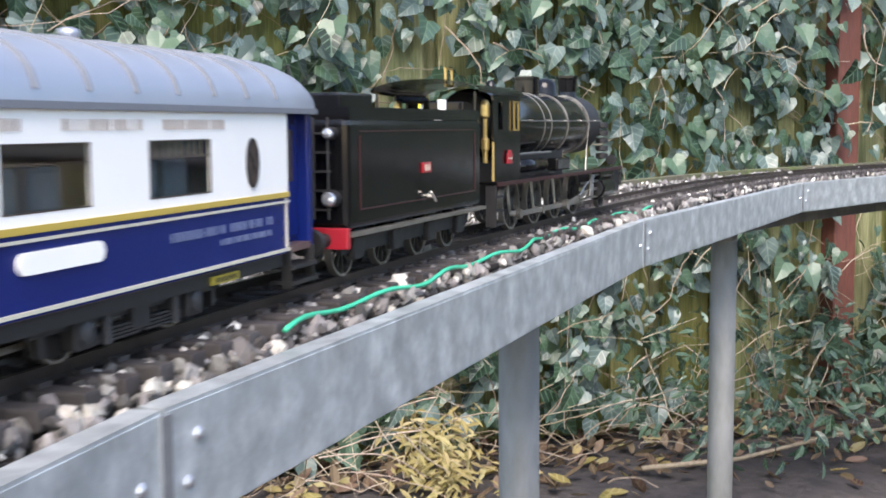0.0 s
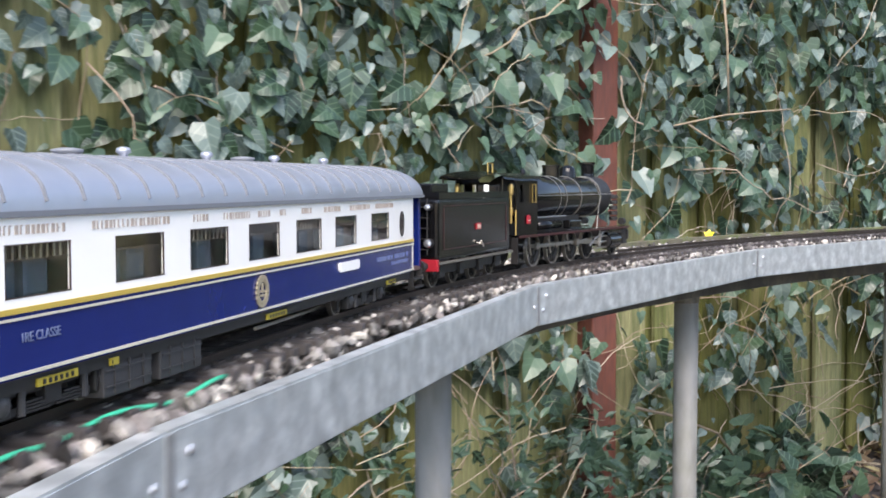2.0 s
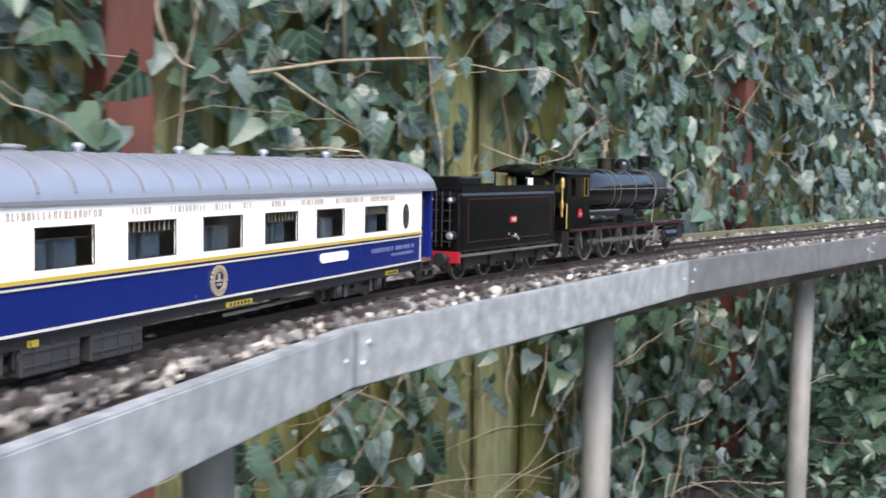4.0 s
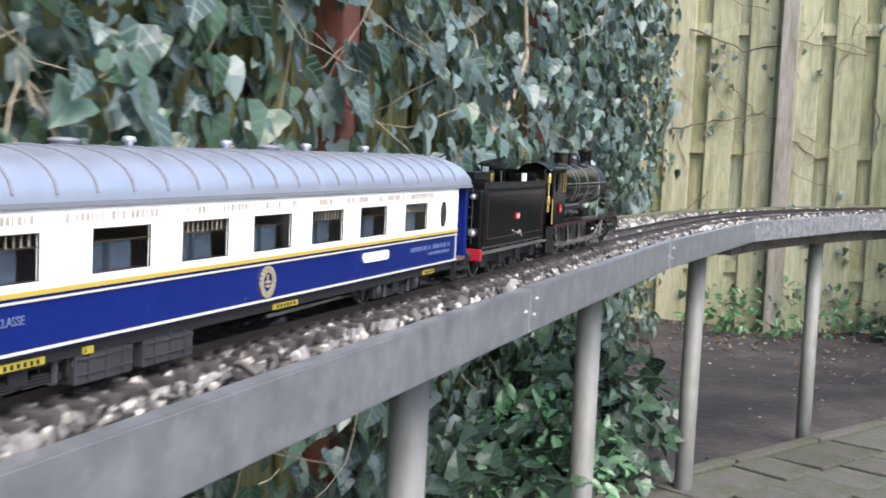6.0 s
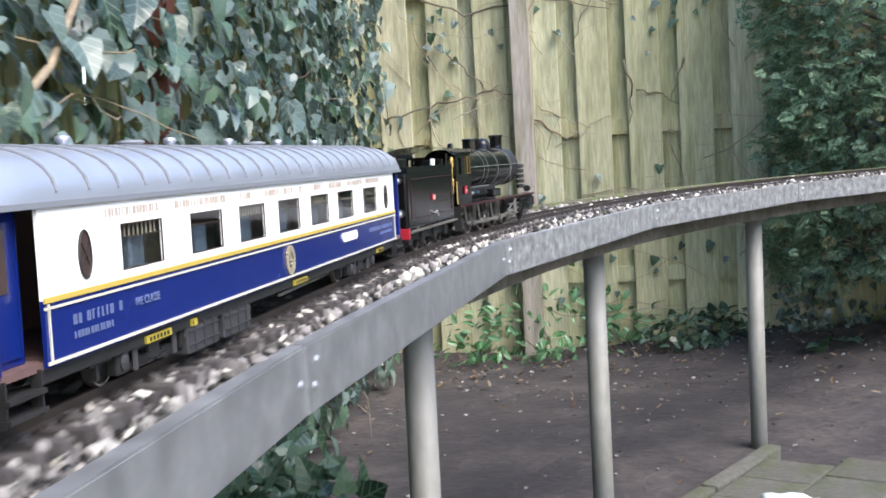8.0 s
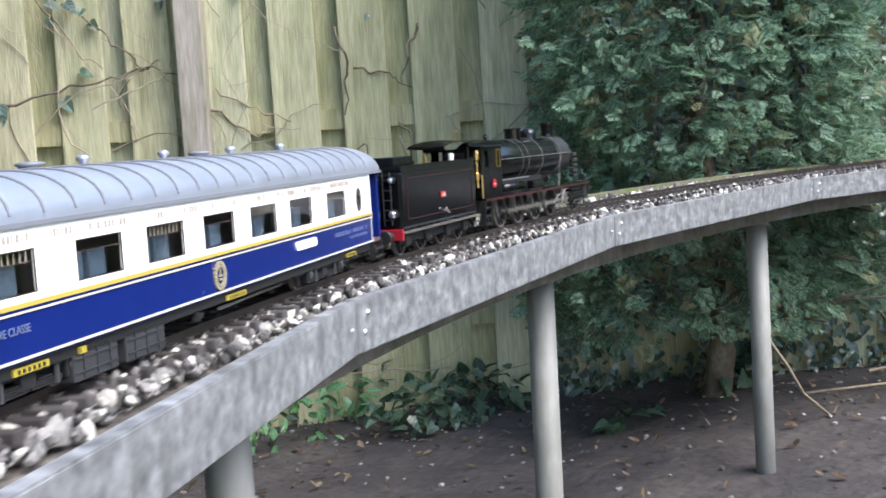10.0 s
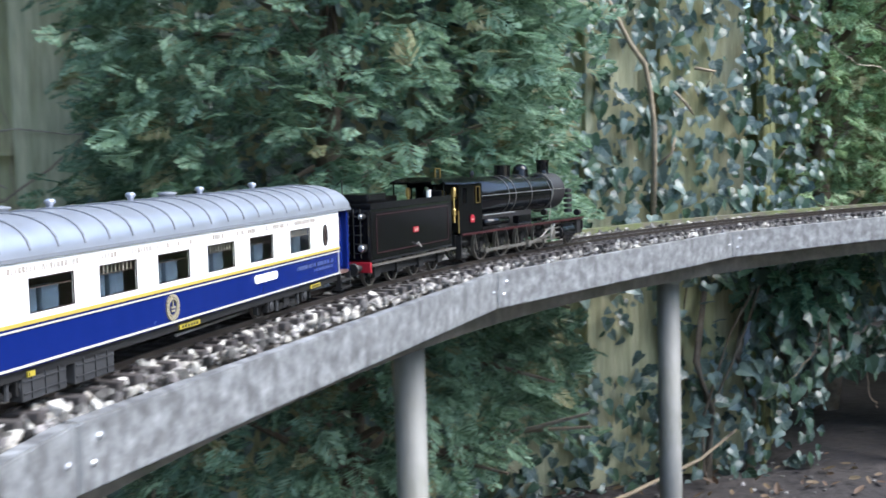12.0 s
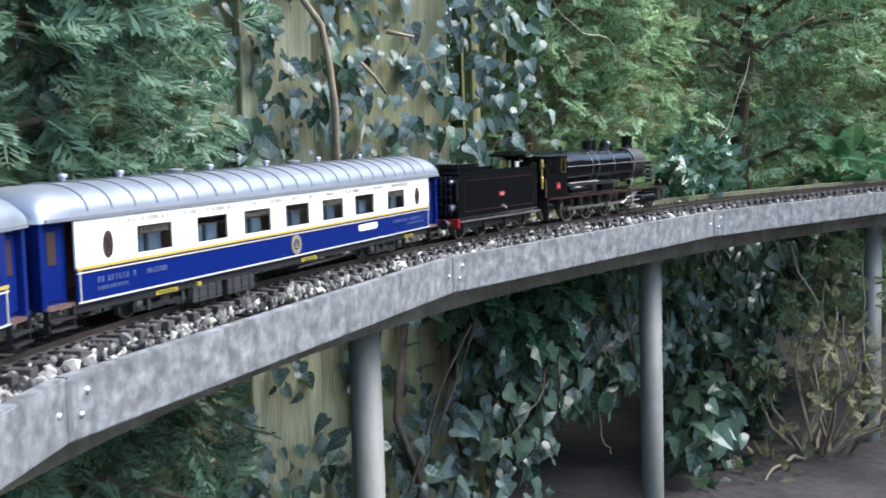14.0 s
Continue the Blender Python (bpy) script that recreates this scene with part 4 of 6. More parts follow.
    bm = bmesh.new()
    box(bm, (x0 + 0.068, 0, z1 + 0.010), (0.056, 0.046, 0.016), bevel=0.002)
    part("tool_box", bm, BLACK, t)
    bm = bmesh.new()
    lathe(bm, (x0 + 0.018, 0.020, z1), [(0.010, 0), (0.010, 0.006), (0.011, 0.007), (0.004, 0.010)], 16)
    part("water_filler", bm, BLACK, t)
    bm = bmesh.new()
    rope(bm, [(x0 + 0.012, 0.0, z1), (x0 + 0.012, 0.0, z1 + 0.034), (x0 + 0.05, 0.02, z1 + 0.037), (x0 + 0.07, 0.04, z1 + 0.030)], 0.0008, 0.0008, 5)
    part("wire_loop", bm, UNDER, t)
    bm = bmesh.new()
    tube(bm, (x1 - 0.040, -0.026, z1), (x1 - 0.040, -0.026, z1 + 0.016), 0.0035, n=10)
    part("white_cap", bm, WHITE, t)
    bm = bmesh.new()
    box(bm, (x1 - 0.012, -0.020, z1 + 0.007), (0.003, 0.030, 0.016), bevel=0.001)
    part("coal_plate", bm, BLACK, t)
    axles = [wheel_pair("wheelset", t, lx(u), 0.0185, spokes=9) for u in (0.058, 0.150, 0.245, 0.335)]
    return t, axles


TENDER, TENDER_AXLES = make_tender()
DRIVER_R, CRANK_R = 0.0245, 0.0095
DRIVERS = (0.568, 0.662, 0.757, 0.848)


def make_engine():
    e = tagged(new("steam_locomotive"), "glossy black model steam locomotive with brass fittings", "locomotive")
    bz, br = 0.0985, 0.0325
    xa, xb, xs, xf = lx(0.528), lx(0.918), lx(0.982), lx(1.035)
    bm = bmesh.new()
    lathe(bm, (0, 0, bz), [(0.002, xa - 0.006), (br * 1.03, xa - 0.006), (br * 1.04, xa - 0.005), (br * 1.02, xa + 0.1), (br * 0.973, xb - 0.003), (br * 0.97, xb - 0.001), (br * 0.3, xb)], 40, "x")
    part("boiler", bm, BLACK, e, "glossy black lagged boiler", smooth=True)
    bm = bmesh.new()
    lathe(bm, (0, 0, bz), [(br * 0.3, xb - 0.002), (br * 1.0, xb - 0.002), (br * 1.0, xs - 0.004), (br * 0.95, xs), (br * 0.80, xs + 0.004), (0.002, xs + 0.008)], 40, "x")
    sb = part("smokebox", bm, UNDER, e, "matt black smokebox", smooth=False)
    bm = bmesh.new()
    lathe(bm, (0, 0, bz), [(0.003, xs + 0.006), (0.004, xs + 0.014), (0.001, xs + 0.015)], 10, "x")
    for k in range(6):
        a = 6.28319 * k / 6
        box(bm, (xs + 0.003, br * 0.86 * math.cos(a), bz + br * 0.86 * math.sin(a)), (0.008, 0.004, 0.004))
    part("smokebox_door_dogs", bm, UNDER, sb)
    for u in (0.690, 0.722, 0.802, 0.912):
        bm = bmesh.new()
        x = lx(u)
        lathe(bm, (0, 0, bz), [(br * 0.95, x - 0.0006), (br * 1.03, x - 0.0006), (br * 1.03, x + 0.0006), (br * 0.95, x + 0.0006)], 40, "x")
        part("boiler_band", bm, STEEL_DIM, e, "thin bright boiler band")
    for u, prof, name in ((0.740, [(0.0145, -0.008), (0.0135, 0.0), (0.0135, 0.015), (0.0145, 0.016), (0.0145, 0.018), (0.010, 0.019)], "sandbox"),
                          (0.828, [(0.0165, -0.008), (0.0140, 0.0), (0.0135, 0.008), (0.0118, 0.0135), (0.0080, 0.0172), (0.003, 0.0190)], "steam_dome"),
                          (0.944, [(0.0155, -0.009), (0.0115, 0.0), (0.0105, 0.006), (0.0112, 0.020), (0.0128, 0.022), (0.0128, 0.0245), (0.0100, 0.0250), (0.0098, 0.012)], "chimney")):
        bm = bmesh.new()
        lathe(bm, (lx(u), 0, bz + br - 0.001), prof, 28)
        part(name, bm, BLACK, e, smooth=(name == "steam_dome"))
    for u, y in ((0.60, 0.0), (0.615, 0.006)):
        bm = bmesh.new()
        lathe(bm, (lx(u), y, bz + br - 0.002), [(0.003, 0), (0.003, 0.006), (0.0042, 0.007), (0.0030, 0.011), (0.001, 0.013)], 12)
        part("safety_valve", bm, BLACK, e)
    # pipes, handrails and lagging details along the boiler
    for s in (-1, 1):
        bm = bmesh.new()
        tube(bm, (xa, s * (br + 0.002), bz + 0.004), (xs - 0.004, s * (br + 0.002), bz + 0.004), 0.0006, n=6)
        for k in range(6):
            tube(bm, (xa + 0.015 + k * 0.058, s * (br - 0.002), bz + 0.004), (xa + 0.015 + k * 0.058, s * (br + 0.003), bz + 0.004), 0.0011, n=6)
        part("boiler_handrail", bm, STEEL_DIM, e)
        bm = bmesh.new()
        rope(bm, [(xb - 0.03, s * br, bz + 0.02), (xb - 0.012, s * (br + 0.002), bz), (xb - 0.02, s * 0.034, bz - 0.03), (xb - 0.03, s * 0.036, 0.046)], 0.0008, 0.0008, 6)
        part("steam_pipe", bm, STEEL_DIM, e)
        bm = bmesh.new()
        tube(bm, (lx(0.561), s * 0.036, 0.0595), (lx(0.667), s * 0.036, 0.0595), 0.0062, n=16)
        part("air_reservoir", bm, BLACK, e, smooth=True)
        bm = bmesh.new()
        box(bm, (lx(0.740), s * 0.036, 0.058), (0.046, 0.012, 0.013), bevel=0.002)
        part("feed_box", bm, BLACK, e)
        bm = bmesh.new()
        tube(bm, (lx(0.567), s * 0.0335, 0.071), (lx(0.712), s * 0.0335, 0.071), 0.0013, n=6)
        part("reach_rod", bm, STEEL_DIM, e)
        # running board with its maroon edge
        bm = bmesh.new()
        box(bm, ((lx(0.443) + xf) / 2, s * 0.036, 0.0478), (xf - lx(0.443), 0.024, 0.002))
        part("running_board", bm, BLACK, e)
        bm = bmesh.new()
        box(bm, ((lx(0.443) + xf) / 2, s * 0.0482, 0.0470), (xf - lx(0.443), 0.0014, 0.0034))
        part("valance", bm, MAROON, e, "maroon running board edge")
        # cylinders and steps
        bm = bmesh.new()
        tube(bm, (lx(0.923), s * 0.037, 0.0255), (lx(0.987), s * 0.037, 0.0255), 0.0125, n=22)
        part("cylinder", bm, BLACK, e)
        for a, b in ((0.917, 0.923), (0.987, 0.993)):
            bm = bmesh.new()
            tube(bm, (lx(a), s * 0.037, 0.0255), (lx(b), s * 0.037, 0.0255), 0.0105, n=20)
            part("cylinder_cover", bm, UNDER, e)
        bm = bmesh.new()
        tube(bm, (lx(0.919), s * 0.039, 0.0425), (lx(0.996), s * 0.039, 0.0425), 0.0065, n=18)
        part("valve_chest", bm, BLACK, e)
        bm = bmesh.new()
        for z in (0.0345, 0.0170):
            box(bm, (lx(0.882), s * 0.0405, z), (0.072, 0.003, 0.0022))
        part("slide_bar", bm, STEEL_DIM, e)
        bm = bmesh.new()
        rope(bm, [(lx(0.892), s * 0.043, 0.040), (lx(0.851), s * 0.043, 0.034), (lx(0.812), s * 0.043, 0.022)], 0.0013, 0.0013, 6)
        rope(bm, [(lx(0.919), s * 0.043, 0.0425), (lx(0.882), s * 0.044, 0.042), (lx(0.869), s * 0.044, 0.025)], 0.0013, 0.0013, 6)
        rope(bm, [(lx(0.869), s * 0.044, 0.045), (lx(0.863), s * 0.044, 0.020)], 0.0018, 0.0015, 6)
        part("valve_gear", bm, STEEL_DIM, e)
        bm = bmesh.new()
        for z in (0.012, 0.024, 0.036):
            box(bm, (lx(0.450), s * 0.044, z), (0.020, 0.010, 0.0018))
        box(bm, (lx(0.450) - 0.010, s * 0.044, 0.028), (0.0016, 0.010, 0.036))
        part("cab_step", bm, UNDER, e)
        for k in range(3):
            bm = bmesh.new()
            rope(bm, [(lx(DRIVERS[k]) - 0.034, s * 0.036, 0.044), (lx(DRIVERS[k]) - 0.030, s * 0.036, 0.028), (lx(DRIVERS[k]) - 0.026, s * 0.036, 0.018)], 0.0018, 0.0012, 5)
            part("sand_pipe", bm, STEEL_DIM, e)
        # buffers and front steps
        bm = bmesh.new()
        lathe(bm, (0, 0, 0), [(0.0045, 0), (0.0040, 0.010), (0.0022, 0.010), (0.0022, 0.016), (0.0085, 0.016), (0.0075, 0.0185)], 16)
        part("buffer", bm, UNDER, e, at=pose(xf, s * 0.032, 0.034, 0, 90, 0))
        bm = bmesh.new()
        box(bm, (xf - 0.010, s * 0.040, 0.032), (0.022, 0.010, 0.026), bevel=0.002)
        part("front_step", bm, UNDER, e)
        # air pump beside the smokebox
        bm = bmesh.new()
        for k in range(5):
            lathe(bm, (lx(0.996), s * 0.031, 0.058 + k * 0.009), [(0.004, 0), (0.0075, 0.001), (0.0075, 0.006), (0.004, 0.007)], 12)
        part("air_pump", bm, UNDER, e)
    bm = bmesh.new()
    box(bm, (xf - 0.002, 0, 0.034), (0.005, 0.096, 0.016), bevel=0.001)
    part("front_buffer_beam", bm, UNDER, e)
    for s in (-1, 1):
        bm = bmesh.new()
        tube(bm, (xf + 0.001, s * 0.034, 0.056), (xf + 0.009, s * 0.034, 0.056), 0.006, n=14)
        part("head_lamp", bm, UNDER, e)
    bm = bmesh.new()
    box(bm, (lx(0.768), 0, 0.034), (lx(0.54), 0.020, 0.020))
    box(bm, (lx(0.678), 0, 0.058), (lx(0.30), 0.040, 0.026))
    part("main_frame", bm, UNDER, e)
    # cab
    ca, cb, cw = lx(0.392), lx(0.533), 0.094
    cabs = {}
    for s in (-1, 1):
        y = s * (cw / 2 - 0.001)
        x0 = lx(0.437)
        bm = bmesh.new()
        cols = (x0, x0 + 0.012, x0 + 0.025, x0 + 0.034, cb - 0.022, cb - 0.009, cb)
        rows = (0.046, 0.0945, 0.1185, 0.1245)
        for i in range(6):
            for k in range(3):
                if not (k == 1 and i in (1, 4)):
                    vs = [bm.verts.new((cols[p], y, rows[q])) for p, q in ((i, k), (i + 1, k), (i + 1, k + 1), (i, k + 1))]
                    bm.faces.new(vs)
        bmesh.ops.remove_doubles(bm, verts=bm.verts[:], dist=0.0001)
        bmesh.ops.solidify(bm, geom=bm.faces[:], thickness=0.002)
        bmesh.ops.recalc_face_normals(bm, faces=bm.faces)
        cabs[s] = part("cab_side", bm, BLACK, e, "black cab side sheet with window openings")
    bm = bmesh.new()
    box(bm, (cb - 0.001, 0, 0.085), (0.003, cw - 0.004, 0.074))
    part("cab_front", bm, BLACK, e)
    bm = bmesh.new()
    rings = []
    for x in (ca - 0.012, lx(0.443), cb + 0.004):
        rear = x < ca
        rings.append([bm.verts.new((x, math.cos(math.pi * k / 14) * (cw / 2 + 0.003), (0.1240 if not rear else 0.1265) + 0.011 * math.sin(math.pi * k / 14))) for k in range(15)])
    for a, b in zip(rings[:-1], rings[1:]):
        for k in range(14):
            bm.faces.new((a[k], b[k], b[k + 1], a[k + 1]))
    r = bmesh.ops.solidify(bm, geom=bm.faces[:], thickness=0.0016)
    bmesh.ops.recalc_face_normals(bm, faces=bm.faces)
    part("cab_roof", bm, BLACK, e, "rounded black cab roof")
    for s in (-1, 1):
        bm = bmesh.new()
        tube(bm, (ca - 0.008, s * (cw / 2 - 0.002), 0.050), (ca - 0.008, s * (cw / 2 - 0.002), 0.1265), 0.0012, n=6)
        part("roof_pillar", bm, BLACK, e)
    for s in (-1, 1):
        y = s * (cw / 2 + 0.0008)
        cab = cabs[s]
        bm = bmesh.new()
        x, z = cb - 0.0155, 0.1065
        for c, q in (((x - 0.006, y, z), (0.0014, 0.0016, 0.026)), ((x + 0.006, y, z), (0.0014, 0.0016, 0.026)), ((x, y, z + 0.0125), (0.0135, 0.0016, 0.0014)), ((x, y, z - 0.0125), (0.0135, 0.0016, 0.0014))):
            box(bm, c, q)
        part("cab_window_frame", bm, BRASS if s < 0 else STEEL, cab, "pale brass cab window frame")
        bm = bmesh.new()
        box(bm, (lx(0.487), y, 0.0690), (0.012, 0.0016, 0.0095), bevel=0.0005)
        box(bm, (lx(0.487), y, 0.0747), (0.007, 0.0016, 0.003), bevel=0.0005)
        pl = part("number_plate", bm, RED, cab, "small red plate with plain bars")
        bm = bmesh.new()
        box(bm, (lx(0.487), y + s * 0.001, 0.0690), (0.008, 0.0005, 0.0014))
        part("mark", bm, PALE_LINE, pl)
        bm = bmesh.new()
        tube(bm, (lx(0.434), s * 0.0465, 0.050), (lx(0.434), s * 0.0465, 0.084), 0.0011, n=6)
        part("cab_handrail", bm, BRASS, cab)
        bm = bmesh.new()
        lathe(bm, (lx(0.428), s * 0.041, 0.066), [(0.0022, 0), (0.0022, 0.010), (0.0035, 0.012), (0.0035, 0.020), (0.0018, 0.022), (0.0018, 0.038), (0.0040, 0.040), (0.0040, 0.050), (0.0024, 0.054)], 14)
        part("brass_fitting", bm, BRASS, e, "tall polished brass fitting beside the cab")
    bm = bmesh.new()
    lathe(bm, (0, 0, bz + 0.004), [(0.018, cb - 0.030), (0.026, cb - 0.026), (0.026, cb - 0.004)], 24, "x")
    part("backhead", bm, UNDER, e)
    bm = bmesh.new()
    for y, z in ((-0.014, 0.104), (0.006, 0.108), (0.016, 0.096)):
        lathe(bm, (0, y, z), [(0.006, cb - 0.036), (0.0055, cb - 0.034), (0.0055, cb - 0.030)], 16, "x")
    part("gauge", bm, BRASS, e)
    bm = bmesh.new()
    for k in range(4):
        a = math.pi / 2 * k
        box(bm, (0.0075, 0, 0), (0.0018, 0.002, 0.0165), Matrix.Translation((lx(0.466), 0.004, 0.141)) @ Matrix.Rotation(a, 4, "Y"))
    part("roof_frame", bm, BRASS, e, "small open square frame on the cab roof")
    axles = [wheel_pair("driving_wheels", e, lx(u), DRIVER_R, spokes=12, crank=CRANK_R, width=0.0055) for u in DRIVERS]
    lead = wheel_pair("leading_wheels", e, lx(1.005), 0.0165, spokes=9)
    rods = []
    for s in (-1, 1):
        bm = bmesh.new()
        x0, x1 = lx(DRIVERS[0]), lx(DRIVERS[3])
        box(bm, (0, 0, 0), (x1 - x0, 0.0028, 0.0048), bevel=0.0006)
        for u in DRIVERS:
            tube(bm, (lx(u) - (x0 + x1) / 2, -0.0022, 0), (lx(u) - (x0 + x1) / 2, 0.0022, 0), 0.0046, n=14)
        rod = part("coupling_rod", bm, STEEL_DIM, e, "bright steel coupling rod")
        rods.append((rod, (x0 + x1) / 2, s * 0.0365))
    mains = []
    for s in (-1, 1):
        bm = bmesh.new()
        span = lx(0.882) - lx(DRIVERS[2])
        box(bm, (span / 2, 0, 0), (span, 0.0028, 0.0052), bevel=0.0006)
        tube(bm, (0, -0.0024, 0), (0, 0.0024, 0), 0.0056, n=14)
        tube(bm, (span, -0.0024, 0), (span, 0.0024, 0), 0.0038, n=14)
        rod = part("connecting_rod", bm, STEEL_DIM, e, "bright steel connecting rod")
        mains.append((rod, s * 0.0408, span))
    heads = []
    for s in (-1, 1):
        bm = bmesh.new()
        box(bm, (0, 0, 0), (0.012, 0.006, 0.014), bevel=0.001)
        tube(bm, (0, 0, 0), (0.050, 0, 0), 0.0018, n=8)
        heads.append((part("crosshead", bm, STEEL_DIM, e), s * 0.0405))
    return e, axles, lead, rods, mains, heads


ENGINE, ENGINE_AXLES, LEAD, RODS, MAINS, HEADS = make_engine()


# ---- foliage ----
# outlines of one leaf: x across, y along, from the stalk
IVY_SHAPE = [(0.0, 0.02), (0.26, -0.10), (0.50, 0.06), (0.46, 0.28), (0.36, 0.42), (0.33, 0.58), (0.17, 0.80), (0.0, 1.0)]
ARROW_SHAPE = [(0.0, 0.0), (0.28, -0.06), (0.42, 0.18), (0.34, 0.5), (0.16, 0.8), (0.0, 1.0)]
OVAL_SHAPE = [(0.0, 0.0), (0.16, 0.15), (0.23, 0.45), (0.17, 0.75), (0.0, 1.0)]
HOLLY_SHAPE = [(0.0, 0.0), (0.10, 0.08), (0.28, 0.12), (0.17, 0.30), (0.34, 0.42), (0.19, 0.56), (0.28, 0.74), (0.11, 0.82), (0.0, 1.0)]


def leaf_template(shape, fold=0.25, droop=0.25):
    """Vertices, faces and uv of a leaf folded along its midrib."""
    mid = [(0.0, y) for _, y in shape[1:-1]]
    pts, uv = [], []
    for x, y in shape:
        pts.append((x, y, x * fold - droop * y * y))
        uv.append((x, y))
    k = len(pts)
    for x, y in shape[1:-1]:
        pts.append((-x, y, x * fold - droop * y * y))
        uv.append((-x, y))
    c = len(pts)
    pts.append((0, 0.4, -droop * 0.16))
    uv.append((0, 0.4))
    right = list(range(0, k))
    left = [0] + list(range(k, c)) + [k - 1]
    faces = [(c, right[i], right[i + 1]) for i in range(k - 1)] + [(c, left[i + 1], left[i]) for i in range(len(left) - 1)]
    return np.array(pts), faces, np.array(uv)


def leaf_batch(places, template):
    """Places: rows of position, direction of the leaf's length, direction it faces, size. Returns vertices, faces, uv."""
    pts, faces, uv = template
    verts, allf, alluv, n = [], [], [], 0
    fa = np.array(faces)
    for p, along_d, out_d, size in places:
        y = np.array(along_d, float)
        y = y / np.linalg.norm(y)
        z = np.array(out_d, float)
        z = z - y * (z @ y)
        z = z / (np.linalg.norm(z) + 1e-9)
        x = np.cross(y, z)
        verts.append((pts * size) @ np.array([x, y, z]) + np.array(p))
        allf.append(fa + n)
        alluv.append(uv)
        n += len(pts)
    return np.concatenate(verts), np.concatenate(allf).tolist(), np.concatenate(alluv)


def tendril(start, heading, length, wander, rng, sag=0.0, steps=9):
    pts, p, d = [np.array(start, float)], np.array(start, float), np.array(heading, float)
    for _ in range(steps):
        d = d / np.linalg.norm(d) + rng.normal(0, wander, 3) - np.array([0, 0, sag])
        p = p + d / np.linalg.norm(d) * length / steps
        pts.append(p.copy())
    return pts


def ivy_wall(name, label, start, d, n, length, count, seed, cover, depth=(0.02, 0.2), sizes=(0.04, 0.095), mat=IVY, z_range=(0.05, 2.2),
             twigs=60, parts=60, floor=0):
    """Ivy over a fence: woody runners, leaves that hang and face outwards in uneven clumps, bare patches between."""
    rng = np.random.default_rng(seed)
    e = tagged(new(name), label, "ivy")
    d3, n3 = np.array([d.x, d.y, 0]), np.array([n.x, n.y, 0])
    s3 = np.array([start.x, start.y, 0])
    bm = bmesh.new()
    for k in range(twigs):
        s, z = rng.uniform(0, length), rng.uniform(0.0, 2.0)
        p = s3 + d3 * s + n3 * rng.uniform(0.02, 0.15) + np.array([0, 0, z])
        h = d3 * rng.normal(0, 0.7) + np.array([0, 0, rng.uniform(-0.4, 1.0)]) + n3 * rng.normal(0.08, 0.2)
        r = rng.choice([0.0014, 0.0019, 0.0024, 0.0032], p=[0.4, 0.35, 0.18, 0.07])
        way = []
        for q in tendril(p, h, rng.uniform(0.2, 0.8), 0.2, rng, steps=12):
            o = (q - s3) @ n3
            way.append(q + n3 * (min(max(o, 0.015), depth[1]) - o))
        rope(bm, way, r, r * 0.5, 5)
    part("runner", bm, TWIG, e, "pale woody ivy runners and dry twigs")["kind"] = "stuff"
    tpl, tpl2 = leaf_template(IVY_SHAPE), leaf_template(ARROW_SHAPE)
    rows, rows2, singles = [], [], []
    made = 0
    while made < count:
        s, z = rng.uniform(0, length), rng.uniform(*z_range)
        g = noise.noise((s * 1.7, z * 1.7, seed * 3.1)) + 0.5 * noise.noise((s * 5.1, z * 5.1, seed * 1.7))
        if g < cover(s, z) - 0.35 * rng.random():
            continue
        dep = rng.uniform(*depth) * (0.6 + 0.6 * max(0, g + 0.4)) + (0.10 * max(0, 0.4 - z) if floor else 0)
        p = s3 + d3 * s + n3 * dep + np.array([0, 0, z])
        hang = np.array([0, 0, -0.8]) + d3 * rng.normal(0, 0.8) + n3 * rng.uniform(0.0, 0.7)
        out = n3 * 1.0 + np.array([0, 0, rng.uniform(0.0, 1.1)]) + d3 * rng.normal(0, 0.6)
        size = (sizes[0] + (sizes[1] - sizes[0]) * rng.random() ** 1.4) * (1.0 if rng.random() < 0.75 else 0.6)
        row = (p, hang, out, size)
        if dep > depth[1] * 0.75 and len(singles) < parts:
            singles.append(row)
        elif rng.random() < 0.6:
            rows.append(row)
        else:
            rows2.append(row)
        made += 1
    for r, t, m in ((rows, tpl, mat), (rows2, tpl2, IVY_OLD if mat is IVY else IVY)):
        if r:
            v, f, uv = leaf_batch(r, t)
            stuff("foliage", v.tolist(), f, m, uv, parent=e)
    me = mesh_of("leaf", tpl[0].tolist(), tpl[1], mat, tpl[2])
    for p, y, z, size in singles:
        y = Vector(y).normalized()
        z = Vector(z)
        z = (z - y * z.dot(y)).normalized()
        x = y.cross(z)
        m = Matrix.Translation(Vector(p)) @ Matrix((x, y, z)).transposed().to_4x4() @ Matrix.Scale(size, 4)
        piece("leaf", me, e, m)
    return e


ivy_wall("ivy", "dark green ivy with pale veins hanging over a plank fence", LA, LD, LN, (LQ - LA).length, 11600, 11,
         lambda s, z: (-0.25 if s < 3.3 else -0.08) + (0.16 if z < 0.35 else 0.05 if z < 0.7 else 0) + (0.75 if abs(s - 3.585) < 0.055 else 0) - (0.2 if s > 5.0 else 0) + (0.17 if 3.6 < s < 4.9 else 0), twigs=560, parts=150, sizes=(0.028, 0.085))
ivy_wall("ivy", "blue-green ivy thicket along the fence to the corner", LQ, LE, LM, (LC - LQ).length - 0.4, 8800, 12, lambda s, z: -0.5 + (1.2 if abs(s - 0.28) < 0.04 and z > 0.9 else 0), twigs=190, parts=60,
         depth=(0.04, 0.30), mat=IVY_OLD, sizes=(0.03, 0.085))
